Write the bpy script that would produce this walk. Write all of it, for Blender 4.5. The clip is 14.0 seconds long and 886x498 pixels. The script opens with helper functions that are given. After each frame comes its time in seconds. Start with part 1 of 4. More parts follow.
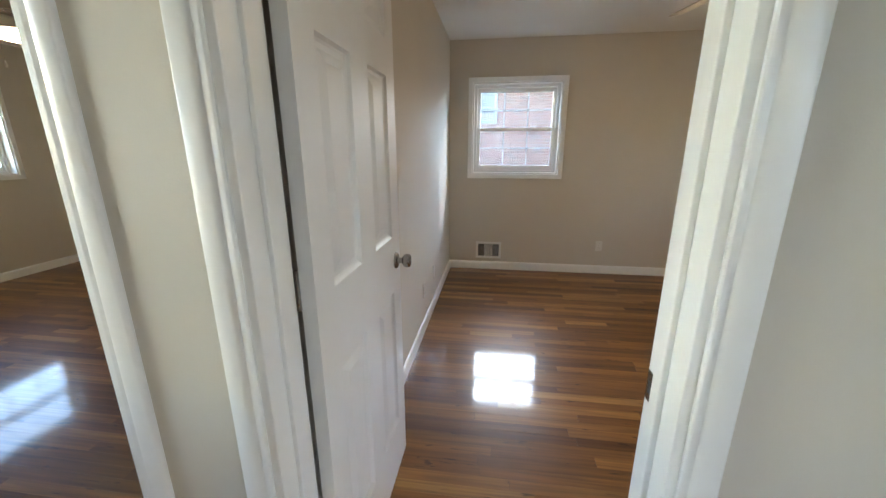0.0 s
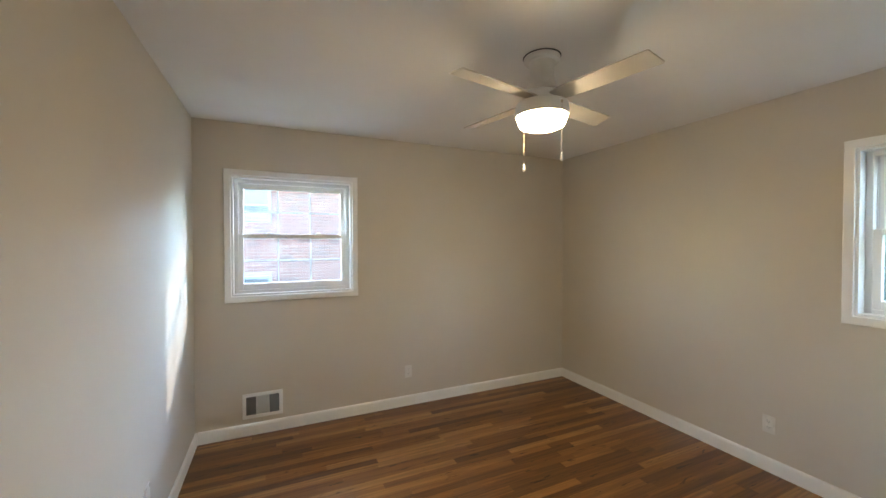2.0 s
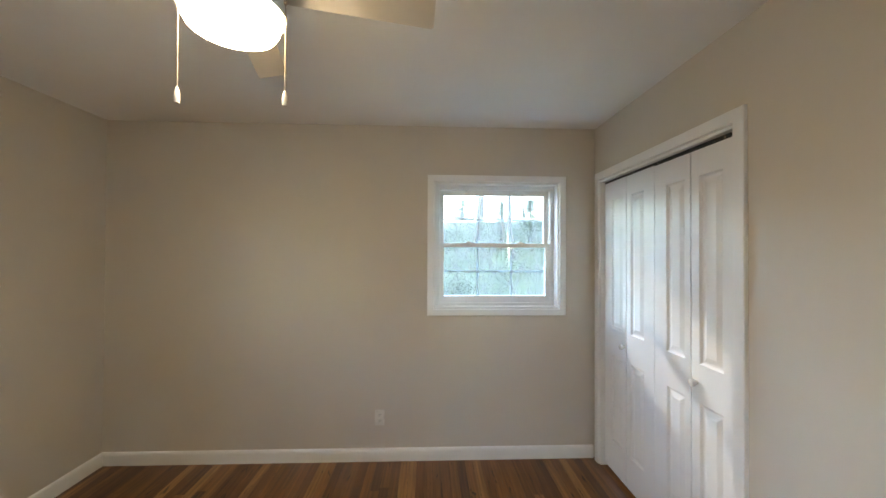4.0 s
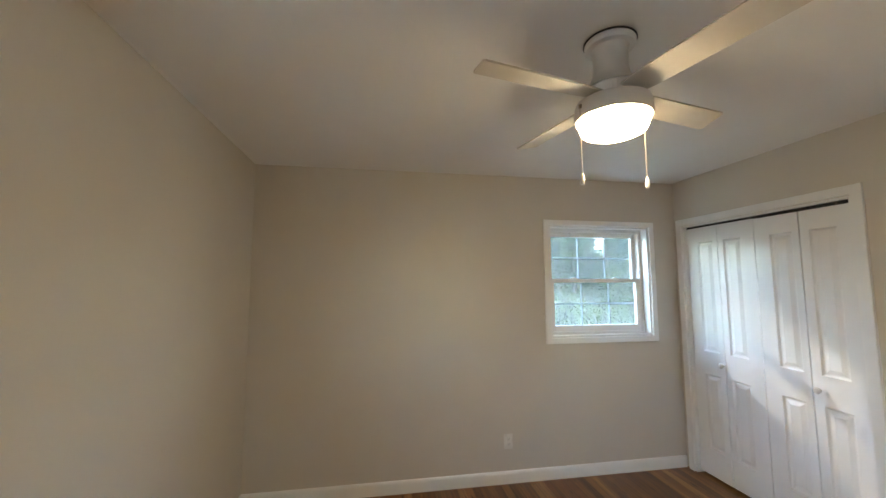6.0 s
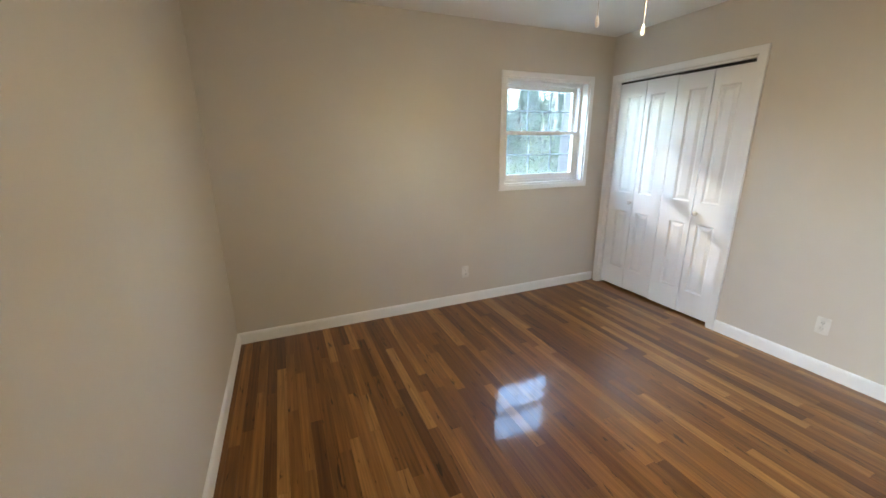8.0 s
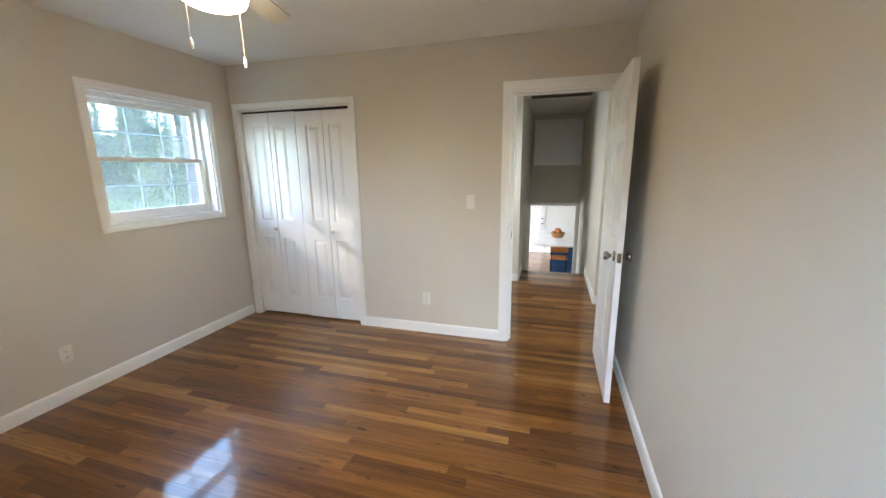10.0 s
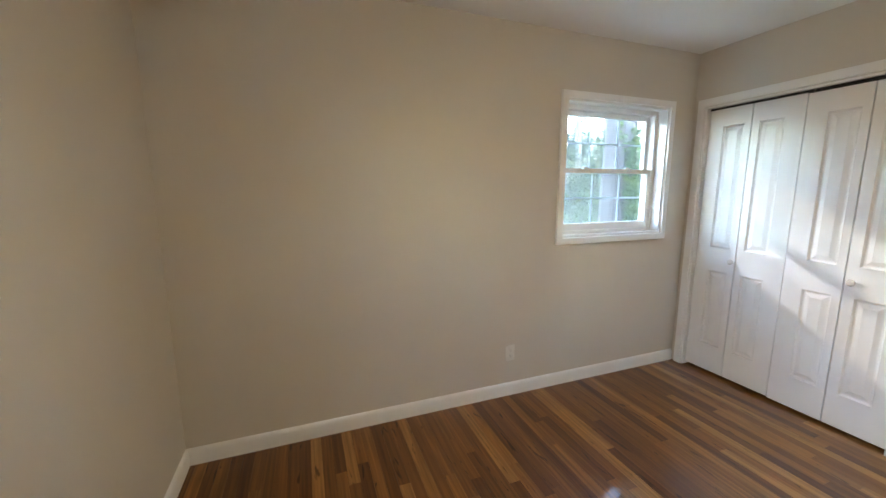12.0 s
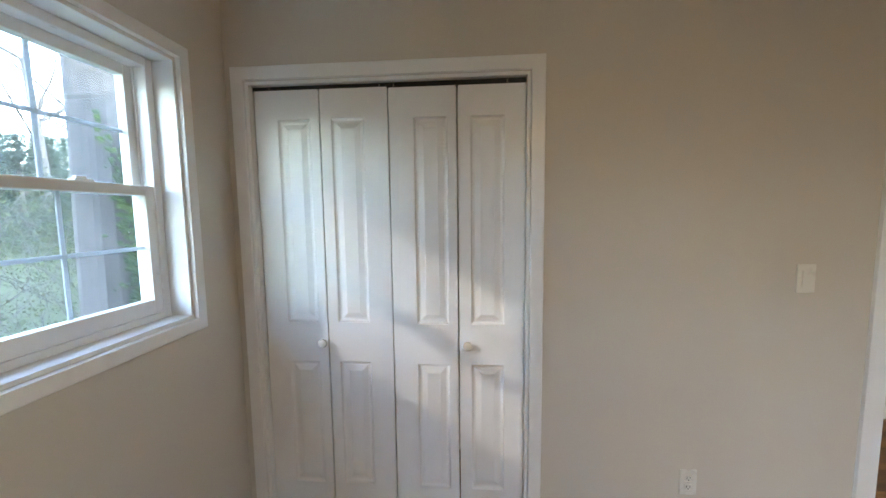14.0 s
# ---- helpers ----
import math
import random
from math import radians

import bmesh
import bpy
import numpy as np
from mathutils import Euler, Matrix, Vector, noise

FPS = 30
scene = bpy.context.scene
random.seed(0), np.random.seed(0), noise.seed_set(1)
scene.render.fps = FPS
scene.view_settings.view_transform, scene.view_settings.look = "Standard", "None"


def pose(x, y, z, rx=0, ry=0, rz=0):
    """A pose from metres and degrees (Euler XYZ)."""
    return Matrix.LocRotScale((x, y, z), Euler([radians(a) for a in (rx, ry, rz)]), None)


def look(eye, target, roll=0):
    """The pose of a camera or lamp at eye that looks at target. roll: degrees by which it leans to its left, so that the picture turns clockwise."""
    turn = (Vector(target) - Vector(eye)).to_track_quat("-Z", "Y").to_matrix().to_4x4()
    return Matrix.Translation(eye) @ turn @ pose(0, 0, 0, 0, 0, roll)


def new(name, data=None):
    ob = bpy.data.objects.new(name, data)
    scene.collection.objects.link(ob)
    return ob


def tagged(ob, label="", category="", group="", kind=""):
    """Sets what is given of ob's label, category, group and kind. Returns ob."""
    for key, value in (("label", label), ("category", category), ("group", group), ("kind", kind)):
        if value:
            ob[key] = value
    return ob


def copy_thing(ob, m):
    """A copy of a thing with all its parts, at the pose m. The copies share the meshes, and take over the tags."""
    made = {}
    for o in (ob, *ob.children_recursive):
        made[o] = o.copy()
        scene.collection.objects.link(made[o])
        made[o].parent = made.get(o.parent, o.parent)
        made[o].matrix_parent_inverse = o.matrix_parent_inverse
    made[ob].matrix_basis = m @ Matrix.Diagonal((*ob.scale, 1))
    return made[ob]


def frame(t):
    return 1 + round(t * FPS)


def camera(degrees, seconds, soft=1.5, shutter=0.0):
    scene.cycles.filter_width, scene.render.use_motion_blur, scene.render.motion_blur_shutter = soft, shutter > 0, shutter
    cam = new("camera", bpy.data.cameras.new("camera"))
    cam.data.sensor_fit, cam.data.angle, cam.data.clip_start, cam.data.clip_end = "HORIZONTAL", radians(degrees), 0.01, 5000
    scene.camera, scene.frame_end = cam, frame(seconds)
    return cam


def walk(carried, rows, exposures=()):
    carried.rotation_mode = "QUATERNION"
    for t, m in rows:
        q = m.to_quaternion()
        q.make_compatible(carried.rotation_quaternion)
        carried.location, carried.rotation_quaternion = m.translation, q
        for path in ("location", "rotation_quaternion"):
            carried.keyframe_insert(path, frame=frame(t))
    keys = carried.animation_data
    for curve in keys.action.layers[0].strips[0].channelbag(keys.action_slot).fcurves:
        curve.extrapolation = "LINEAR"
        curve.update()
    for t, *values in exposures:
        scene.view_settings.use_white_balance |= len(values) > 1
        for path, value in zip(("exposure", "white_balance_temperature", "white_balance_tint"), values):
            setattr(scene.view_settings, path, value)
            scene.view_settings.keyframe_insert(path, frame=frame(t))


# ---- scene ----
EXPO = 5.42
cam = camera(100.0, 14.0)
PATH = [
    (0, (0.519, -0.679, 1.375), (0.249, 1.232, 0.85), -0.1),
    (0.5, (0.428, -0.392, 1.415), (0.501, 1.552, 0.951), -0.2),
    (1, (0.429, -0.129, 1.462), (0.816, 1.788, 1.041), -0.4),
    (1.5, (0.479, 0.118, 1.436), (1.024, 2.011, 1.092), 0.0),
    (2, (0.558, 0.255, 1.512), (1.38, 2.078, 1.478), -0.1),
    (2.5, (0.622, 0.483, 1.516), (2.036, 1.886, 1.682), 0.1),
    (3, (0.751, 0.676, 1.481), (2.622, 1.347, 1.267), -0.4),
    (3.2, (0.803, 0.792, 1.484), (2.758, 1.104, 1.199), -0.2),
    (5.3, (0.594, 2.068, 1.553), (2.58, 1.866, 1.672), 0.1),
    (5.5, (0.557, 2.229, 1.559), (2.545, 2.06, 1.686), 0.0),
    (6, (0.598, 2.594, 1.553), (2.563, 2.264, 1.733), -0.1),
    (6.5, (0.676, 2.855, 1.494), (2.609, 2.367, 1.652), 0.0),
    (7, (0.636, 3.079, 1.484), (2.518, 2.403, 1.523), -0.1),
    (7.5, (0.587, 3.166, 1.435), (2.424, 2.473, 1.054), -0.3),
    (8, (0.53, 3.081, 1.464), (2.303, 2.328, 0.927), -0.6),
    (8.5, (0.484, 3.005, 1.454), (1.98, 1.787, 0.927), -0.6),
    (8.7, (0.465, 2.992, 1.457), (1.758, 1.555, 0.944), -0.4),
    (9.75, (0.5, 3.02, 1.46), (0.95, 1.09, 1.02), -0.4),
    (10.8, (0.628, 3.086, 1.462), (2.079, 1.738, 1.182), -0.3),
    (11, (0.702, 3.071, 1.477), (2.326, 1.945, 1.169), -0.2),
    (11.5, (1.025, 2.995, 1.459), (2.868, 2.283, 1.145), -0.1),
    (12, (1.386, 2.879, 1.432), (3.236, 2.187, 1.119), -0.2),
    (12.5, (1.724, 2.717, 1.441), (3.089, 1.286, 1.146), -0.5),
    (13, (2.027, 2.33, 1.424), (2.912, 0.556, 1.156), -0.6),
    (13.5, (2.287, 1.963, 1.462), (2.968, 0.101, 1.191), -0.7),
    (14, (2.48, 1.558, 1.476), (2.631, -0.427, 1.286), -0.7),
]
walk(cam, [(t, look(eye, target, roll)) for t, eye, target, roll in PATH],
     exposures=[(0.0, EXPO - 0.32, 7150, 12), (1.0, EXPO - 0.04, 7300, 10), (1.5, EXPO + 0.08, 7050, 9), (2.5, EXPO + 0.02, 7000, 9), (5.5, EXPO - 0.05, 6800, 9), (6.5, EXPO - 0.08, 7000, 9),
                (8.5, EXPO + 0.3, 6850, 9), (11.0, EXPO + 0.22, 6900, 9), (12.0, EXPO + 0.16, 7000, 10), (13.5, EXPO - 0.28, 6850, 10), (14.0, EXPO - 0.36, 7000, 11)])

# ---- light ----
SUN_WAY = Vector((-1.2, -1.0, -0.775)).normalized()
world = bpy.data.worlds.new("sky")
scene.world = world
world.use_nodes = True
wn = world.node_tree.nodes
sky = wn.new("ShaderNodeTexSky")
sky.sky_type = "NISHITA"
sky.sun_disc = False
sky.sun_elevation = math.asin(-SUN_WAY.z)
sky.sun_rotation = math.atan2(-SUN_WAY.x, -SUN_WAY.y)
sky.air_density, sky.dust_density, sky.ozone_density = 1.0, 0.0, 1.0
wn["Background"].inputs["Strength"].default_value = 0.15
world.node_tree.links.new(sky.outputs[0], wn["Background"].inputs["Color"])
sun_data = bpy.data.lights.new("sun", "SUN")
sun_data.energy, sun_data.angle, sun_data.color = 0.085, radians(2.0), (1.0, 0.95, 0.88)
sun = new("sun", sun_data)
sun.matrix_world = look((20, 20, 14), Vector((20, 20, 14)) + SUN_WAY)

# added fill lamps in two assumed landing windows, out of view
for lamp_name, at, to in (("landing_fill_west", (-1.5, -0.6, 1.5), (1.4, -1.85, 0.4)), ("landing_fill_east", (1.93, -1.2, 1.5), (0.5, -1.5, 0.6))):
    lamp = bpy.data.lights.new(lamp_name, "AREA")
    lamp.shape, lamp.size, lamp.size_y = "RECTANGLE", 0.56, 1.0
    lamp.spread = radians(130)
    lamp.energy, lamp.color = 0.10 if "west" in lamp_name else 0.36, (0.82, 0.91, 1.0)
    new(lamp_name, lamp).matrix_world = look(at, to)

# added lamp outside the north window, standing in for sky above the neighbouring roof
nd_lamp = bpy.data.lights.new("north_window_sky_fill", "AREA")
nd_lamp.shape, nd_lamp.size, nd_lamp.size_y, nd_lamp.spread = "RECTANGLE", 0.88, 0.74, radians(66)
nd_lamp.energy, nd_lamp.color = 0.27, (0.93, 0.97, 1.0)
new("north_window_sky_fill", nd_lamp).matrix_world = look((0.70, 3.92, 1.72), (1.0, 0.75, 0.0))

# added fill lamp for the kitchen, at an assumed window out of view
kd_lamp = bpy.data.lights.new("kitchen_fill", "AREA")
kd_lamp.shape, kd_lamp.size, kd_lamp.size_y = "RECTANGLE", 2.9, 1.15
kd_lamp.energy, kd_lamp.color = 2.4, (0.95, 0.97, 1.0)
new("kitchen_fill", kd_lamp).matrix_world = look((3.5, -7.1, 0.24), (0.0, -7.1, -0.1))

# ---- plan ----
E_X, N_Y, CEIL = 3.515, 3.53, 2.44           # the bedroom spans x 0..E_X and y 0..N_Y
WALL, OUTER = 0.12, 0.19
DOOR_X0, DOOR_X1, DOOR_TOP = 0.09, 0.842, 2.045
CLO_X0, CLO_X1, CLO_TOP = 2.24, 3.425, 2.035
WIN_Z0, WIN_Z1 = 1.1, 2.03
W1 = (0.25, 1.165)                            # window in the north wall, x
W2 = (0.272, 1.2)                             # window in the east wall, y
LOW = -1.26                                   # kitchen floor, seven steps down


# ---- materials ----
def material(name):
    m = bpy.data.materials.new(name)
    m.use_nodes = True
    nt = m.node_tree
    return m, nt.nodes, nt.links, nt.nodes["Principled BSDF"]


def ramp(nodes, stops):
    r = nodes.new("ShaderNodeValToRGB")
    while len(r.color_ramp.elements) < len(stops):
        r.color_ramp.elements.new(0.5)
    for e, (p, c) in zip(r.color_ramp.elements, stops):
        e.position, e.color = p, (*c, 1)
    return r


def noise_node(nodes, links, coord, scale, detail=4, rough=0.55, distortion=0.0):
    n = nodes.new("ShaderNodeTexNoise")
    n.inputs["Scale"].default_value = scale
    n.inputs["Detail"].default_value = detail
    n.inputs["Roughness"].default_value = rough
    n.inputs["Distortion"].default_value = distortion
    links.new(coord, n.inputs["Vector"])
    return n


def surface(name, colour, rough=0.5, vary=0.06, scale=3.0, bump=0.02, grain=180.0, metal=0.0, spec=0.5, rough_vary=0.08):
    """Paint, plaster, metal, stone: two scales of variation and a fine relief."""
    m, nodes, links, bsdf = material(name)
    pos = nodes.new("ShaderNodeNewGeometry").outputs["Position"]
    big = noise_node(nodes, links, pos, scale, 5)
    fine = noise_node(nodes, links, pos, grain, 3)
    lo = [max(0, c * (1 - vary)) for c in colour]
    hi = [min(1, c * (1 + vary)) for c in colour]
    r = ramp(nodes, [(0.3, lo), (0.7, hi)])
    links.new(big.outputs["Fac"], r.inputs["Fac"])
    links.new(r.outputs["Color"], bsdf.inputs["Base Color"])
    mr = nodes.new("ShaderNodeMapRange")
    mr.inputs["To Min"].default_value = max(0.02, rough - rough_vary)
    mr.inputs["To Max"].default_value = min(1, rough + rough_vary)
    links.new(big.outputs["Fac"], mr.inputs["Value"])
    links.new(mr.outputs["Result"], bsdf.inputs["Roughness"])
    b = nodes.new("ShaderNodeBump")
    b.inputs["Strength"].default_value = bump * 5
    b.inputs["Distance"].default_value = 0.002
    links.new(fine.outputs["Fac"], b.inputs["Height"])
    links.new(b.outputs["Normal"], bsdf.inputs["Normal"])
    bsdf.inputs["Metallic"].default_value = metal
    bsdf.inputs["Specular IOR Level"].default_value = spec
    return m


def oak(name, per_island=False, along="X", tones=None):
    """Finished strip oak: tone by board, long grain, cathedral figure, a few dark knots, glossy varnish."""
    m, nodes, links, bsdf = material(name)
    if per_island:
        vec = nodes.new("ShaderNodeNewGeometry").outputs["Position"]
        rnd = nodes.new("ShaderNodeNewGeometry").outputs["Random Per Island"]
    else:
        vec = nodes.new("ShaderNodeTexCoord").outputs["Object"]
        rnd = nodes.new("ShaderNodeObjectInfo").outputs["Random"]
    off = nodes.new("ShaderNodeVectorMath")
    off.operation = "MULTIPLY_ADD"
    comb = nodes.new("ShaderNodeCombineXYZ")
    for k in "XYZ":
        links.new(rnd, comb.inputs[k])
    off.inputs[1].default_value = (37.0, 23.0, 51.0)
    links.new(comb.outputs[0], off.inputs[0])
    links.new(vec, off.inputs[2])

    def mapped(scale):
        mp = nodes.new("ShaderNodeMapping")
        mp.inputs["Scale"].default_value = scale if along == "X" else (scale[1], scale[0], scale[2])
        links.new(off.outputs[0], mp.inputs["Vector"])
        return mp.outputs["Vector"]

    tones = tones or [(0.0, (0.098, 0.034, 0.008)), (0.25, (0.150, 0.055, 0.012)), (0.6, (0.205, 0.081, 0.018)), (0.86, (0.265, 0.114, 0.028)), (1.0, (0.345, 0.165, 0.048))]
    tone = ramp(nodes, tones)
    links.new(rnd, tone.inputs["Fac"])
    fine = noise_node(nodes, links, mapped((2.0, 75, 75)), 1.0, 4, 0.55)
    figure = noise_node(nodes, links, mapped((0.9, 11, 11)), 1.0, 3, 0.5, 0.6)
    rings = nodes.new("ShaderNodeMath")
    rings.operation = "MULTIPLY"
    rings.inputs[1].default_value = 26.0
    links.new(figure.outputs["Fac"], rings.inputs[0])
    sine = nodes.new("ShaderNodeMath")
    sine.operation = "SINE"
    links.new(rings.outputs[0], sine.inputs[0])
    dark = nodes.new("ShaderNodeMapRange")
    dark.inputs["From Min"].default_value, dark.inputs["From Max"].default_value = -1, 1
    dark.inputs["To Min"].default_value, dark.inputs["To Max"].default_value = 0.86, 1.07
    links.new(sine.outputs[0], dark.inputs["Value"])
    streak = nodes.new("ShaderNodeMapRange")
    streak.inputs["From Min"].default_value, streak.inputs["From Max"].default_value = 0.3, 0.7
    streak.inputs["To Min"].default_value, streak.inputs["To Max"].default_value = 0.66, 1.22
    links.new(fine.outputs["Fac"], streak.inputs["Value"])
    both = nodes.new("ShaderNodeMath")
    both.operation = "MULTIPLY"
    links.new(dark.outputs[0], both.inputs[0])
    links.new(streak.outputs[0], both.inputs[1])
    knots = noise_node(nodes, links, mapped((5.0, 34, 34)), 1.0, 3, 0.55, 0.8)
    kmask = nodes.new("ShaderNodeMapRange")
    kmask.inputs["From Min"].default_value, kmask.inputs["From Max"].default_value = 0.645, 0.69
    kmask.inputs["To Min"].default_value, kmask.inputs["To Max"].default_value = 1.0, 0.34
    links.new(knots.outputs["Fac"], kmask.inputs["Value"])
    allm = nodes.new("ShaderNodeMath")
    allm.operation = "MULTIPLY"
    links.new(both.outputs[0], allm.inputs[0])
    links.new(kmask.outputs[0], allm.inputs[1])
    mix = nodes.new("ShaderNodeVectorMath")
    mix.operation = "SCALE"
    links.new(tone.outputs["Color"], mix.inputs[0])
    links.new(allm.outputs[0], mix.inputs["Scale"])
    links.new(mix.outputs[0], bsdf.inputs["Base Color"])
    wpos = nodes.new("ShaderNodeNewGeometry").outputs["Position"]
    uneven = noise_node(nodes, links, wpos, 4.0, 5)
    rr = nodes.new("ShaderNodeMapRange")
    rr.inputs["To Min"].default_value, rr.inputs["To Max"].default_value = 0.05, 0.12
    links.new(uneven.outputs["Fac"], rr.inputs["Value"])
    links.new(rr.outputs[0], bsdf.inputs["Coat Roughness"])
    bsdf.inputs["Roughness"].default_value = 0.40
    bsdf.inputs["Coat Weight"].default_value = 0.85
    bsdf.inputs["Coat IOR"].default_value = 1.48
    wave = noise_node(nodes, links, wpos, 14.0, 2)
    add = nodes.new("ShaderNodeMath")
    add.operation = "MULTIPLY_ADD"
    add.inputs[1].default_value = 0.12
    links.new(fine.outputs["Fac"], add.inputs[0])
    links.new(wave.outputs["Fac"], add.inputs[2])
    b = nodes.new("ShaderNodeBump")
    b.inputs["Strength"].default_value = 0.12
    b.inputs["Distance"].default_value = 0.004
    links.new(add.outputs[0], b.inputs["Height"])
    links.new(b.outputs["Normal"], bsdf.inputs["Normal"])
    links.new(b.outputs["Normal"], bsdf.inputs["Coat Normal"])
    bsdf.inputs["Specular IOR Level"].default_value = 0.2
    return m


def glass_pane(name, tint):
    m, nodes, links, bsdf = material(name)
    clear = nodes.new("ShaderNodeBsdfTransparent")
    clear.inputs["Color"].default_value = (*tint, 1)
    gloss = nodes.new("ShaderNodeBsdfGlossy")
    gloss.inputs["Roughness"].default_value = 0.02
    facing = nodes.new("ShaderNodeLayerWeight")
    power = nodes.new("ShaderNodeMath")
    power.operation = "POWER"
    power.inputs[1].default_value = 5.0
    links.new(facing.outputs["Facing"], power.inputs[0])
    fres = nodes.new("ShaderNodeMath")
    fres.operation = "MULTIPLY_ADD"
    fres.inputs[1].default_value, fres.inputs[2].default_value = 0.8, 0.035
    links.new(power.outputs[0], fres.inputs[0])
    mix = nodes.new("ShaderNodeMixShader")
    links.new(fres.outputs[0], mix.inputs[0])
    links.new(clear.outputs[0], mix.inputs[1])
    links.new(gloss.outputs[0], mix.inputs[2])
    # a faint translucent veil in the glass imitates haze over the view
    veil = nodes.new("ShaderNodeBsdfTranslucent")
    veil.inputs["Color"].default_value = (0.85, 0.88, 0.88, 1)
    veil_mix = nodes.new("ShaderNodeMixShader")
    pos = nodes.new("ShaderNodeNewGeometry").outputs["Position"]
    uneven = nodes.new("ShaderNodeMapRange")
    uneven.inputs["To Min"].default_value, uneven.inputs["To Max"].default_value = 0.011, 0.019
    links.new(noise_node(nodes, links, pos, 2.5, 4).outputs["Fac"], uneven.inputs["Value"])
    links.new(uneven.outputs[0], veil_mix.inputs[0])
    links.new(mix.outputs[0], veil_mix.inputs[1])
    links.new(veil.outputs[0], veil_mix.inputs[2])
    links.new(veil_mix.outputs[0], nodes["Material Output"].inputs["Surface"])
    return m


def glow(name, colour, strength, base=(0.9, 0.88, 0.82)):
    m, nodes, links, bsdf = material(name)
    bsdf.inputs["Base Color"].default_value = (*base, 1)
    bsdf.inputs["Roughness"].default_value = 0.35
    bsdf.inputs["Emission Color"].default_value = (*colour, 1)
    bsdf.inputs["Emission Strength"].default_value = strength
    return m


def foliage(name, dark, light, patch=0.5, tint=(1.5, 1.15, 0.55)):
    """Leaves: a tone for each leaf, and lighter, yellower patches from clump to clump."""
    m, nodes, links, bsdf = material(name)
    r = ramp(nodes, [(0.0, dark), (0.6, [(a + b) / 2 for a, b in zip(dark, light)]), (1.0, light)])
    geo = nodes.new("ShaderNodeNewGeometry")
    links.new(geo.outputs["Random Per Island"], r.inputs["Fac"])
    clump = noise_node(nodes, links, geo.outputs["Position"], patch, 3, 0.6)
    shift = ramp(nodes, [(0.36, (0.74, 0.78, 0.82)), (0.5, (0.95, 1.0, 0.95)), (0.66, tint)])
    links.new(clump.outputs["Fac"], shift.inputs["Fac"])
    toned = nodes.new("ShaderNodeVectorMath")
    toned.operation = "MULTIPLY"
    links.new(r.outputs["Color"], toned.inputs[0])
    links.new(shift.outputs["Color"], toned.inputs[1])
    links.new(toned.outputs[0], bsdf.inputs["Base Color"])
    bsdf.inputs["Roughness"].default_value = 0.6
    thin = nodes.new("ShaderNodeBsdfTranslucent")
    links.new(toned.outputs[0], thin.inputs["Color"])
    mix = nodes.new("ShaderNodeMixShader")
    mix.inputs[0].default_value = 0.5
    links.new(bsdf.outputs[0], mix.inputs[1])
    links.new(thin.outputs[0], mix.inputs[2])
    links.new(mix.outputs[0], nodes["Material Output"].inputs["Surface"])
    return m


WALL_PAINT = surface("greige wall paint", (0.625, 0.58, 0.508), 0.62, 0.03, 1.3, 0.035, 240)
CEIL_PAINT = surface("flat ceiling paint", (0.85, 0.84, 0.81), 0.85, 0.03, 1.1, 0.04, 200)
WHITE = surface("white trim paint", (0.84, 0.84, 0.825), 0.32, 0.03, 5.0, 0.02, 120)
DOOR_WHITE = surface("white door paint", (0.83, 0.83, 0.82), 0.36, 0.025, 4.0, 0.03, 260)
VINYL = surface("white vinyl", (0.82, 0.82, 0.81), 0.3, 0.02, 6.0, 0.008, 90)
MUNTIN = surface("grey grille bars", (0.42, 0.44, 0.46), 0.45, 0.04, 12, 0.01, 100)
_mix_nodes = MUNTIN.node_tree.nodes
_thin = _mix_nodes.new("ShaderNodeBsdfTranslucent")
_thin.inputs["Color"].default_value = (0.7, 0.72, 0.74, 1)
_mix = _mix_nodes.new("ShaderNodeMixShader")
_mix.inputs[0].default_value = 0.45
MUNTIN.node_tree.links.new(_mix_nodes["Principled BSDF"].outputs[0], _mix.inputs[1])
MUNTIN.node_tree.links.new(_thin.outputs[0], _mix.inputs[2])
MUNTIN.node_tree.links.new(_mix.outputs[0], _mix_nodes["Material Output"].inputs["Surface"])
PLATE = surface("white plastic plate", (0.74, 0.72, 0.665), 0.28, 0.02, 20, 0.005, 150)
KNOB = surface("off-white knob enamel", (0.66, 0.64, 0.59), 0.22, 0.04, 30, 0.005, 150)
SLOT = surface("dark slot", (0.03, 0.03, 0.03), 0.6, 0.1, 20)
TRACK = surface("black painted steel", (0.018, 0.018, 0.018), 0.45, 0.2, 25, 0.02, 150, 0.3)
NICKEL = surface("satin nickel", (0.33, 0.31, 0.29), 0.24, 0.08, 30, 0.02, 300, 1.0)
GREY_METAL = surface("grey louvre metal", (0.30, 0.30, 0.30), 0.5, 0.1, 20, 0.02, 200, 0.2)
DUCT_SHADE = surface("dark duct shade", (0.05, 0.05, 0.05), 0.7, 0.2, 10)
FAN_WHITE = surface("fan white enamel", (0.72, 0.70, 0.66), 0.4, 0.03, 8, 0.01, 120)
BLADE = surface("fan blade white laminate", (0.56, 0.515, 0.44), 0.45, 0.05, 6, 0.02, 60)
BOWL = glow("lit frosted glass", (1.0, 0.81, 0.54), 1.8)
BRASS = surface("pale pull chain metal", (0.42, 0.35, 0.25), 0.45, 0.08, 40, 0.02, 200, 0.8)
SUBFLOOR = surface("dark joint between boards", (0.03, 0.016, 0.008), 0.8, 0.2, 8)
OAK = oak("varnished strip oak")
OAK_REST = oak("varnished strip oak, joined boards", True)
HATCH_WOOD = surface("brown hatch frame", (0.12, 0.09, 0.06), 0.6, 0.2, 9)

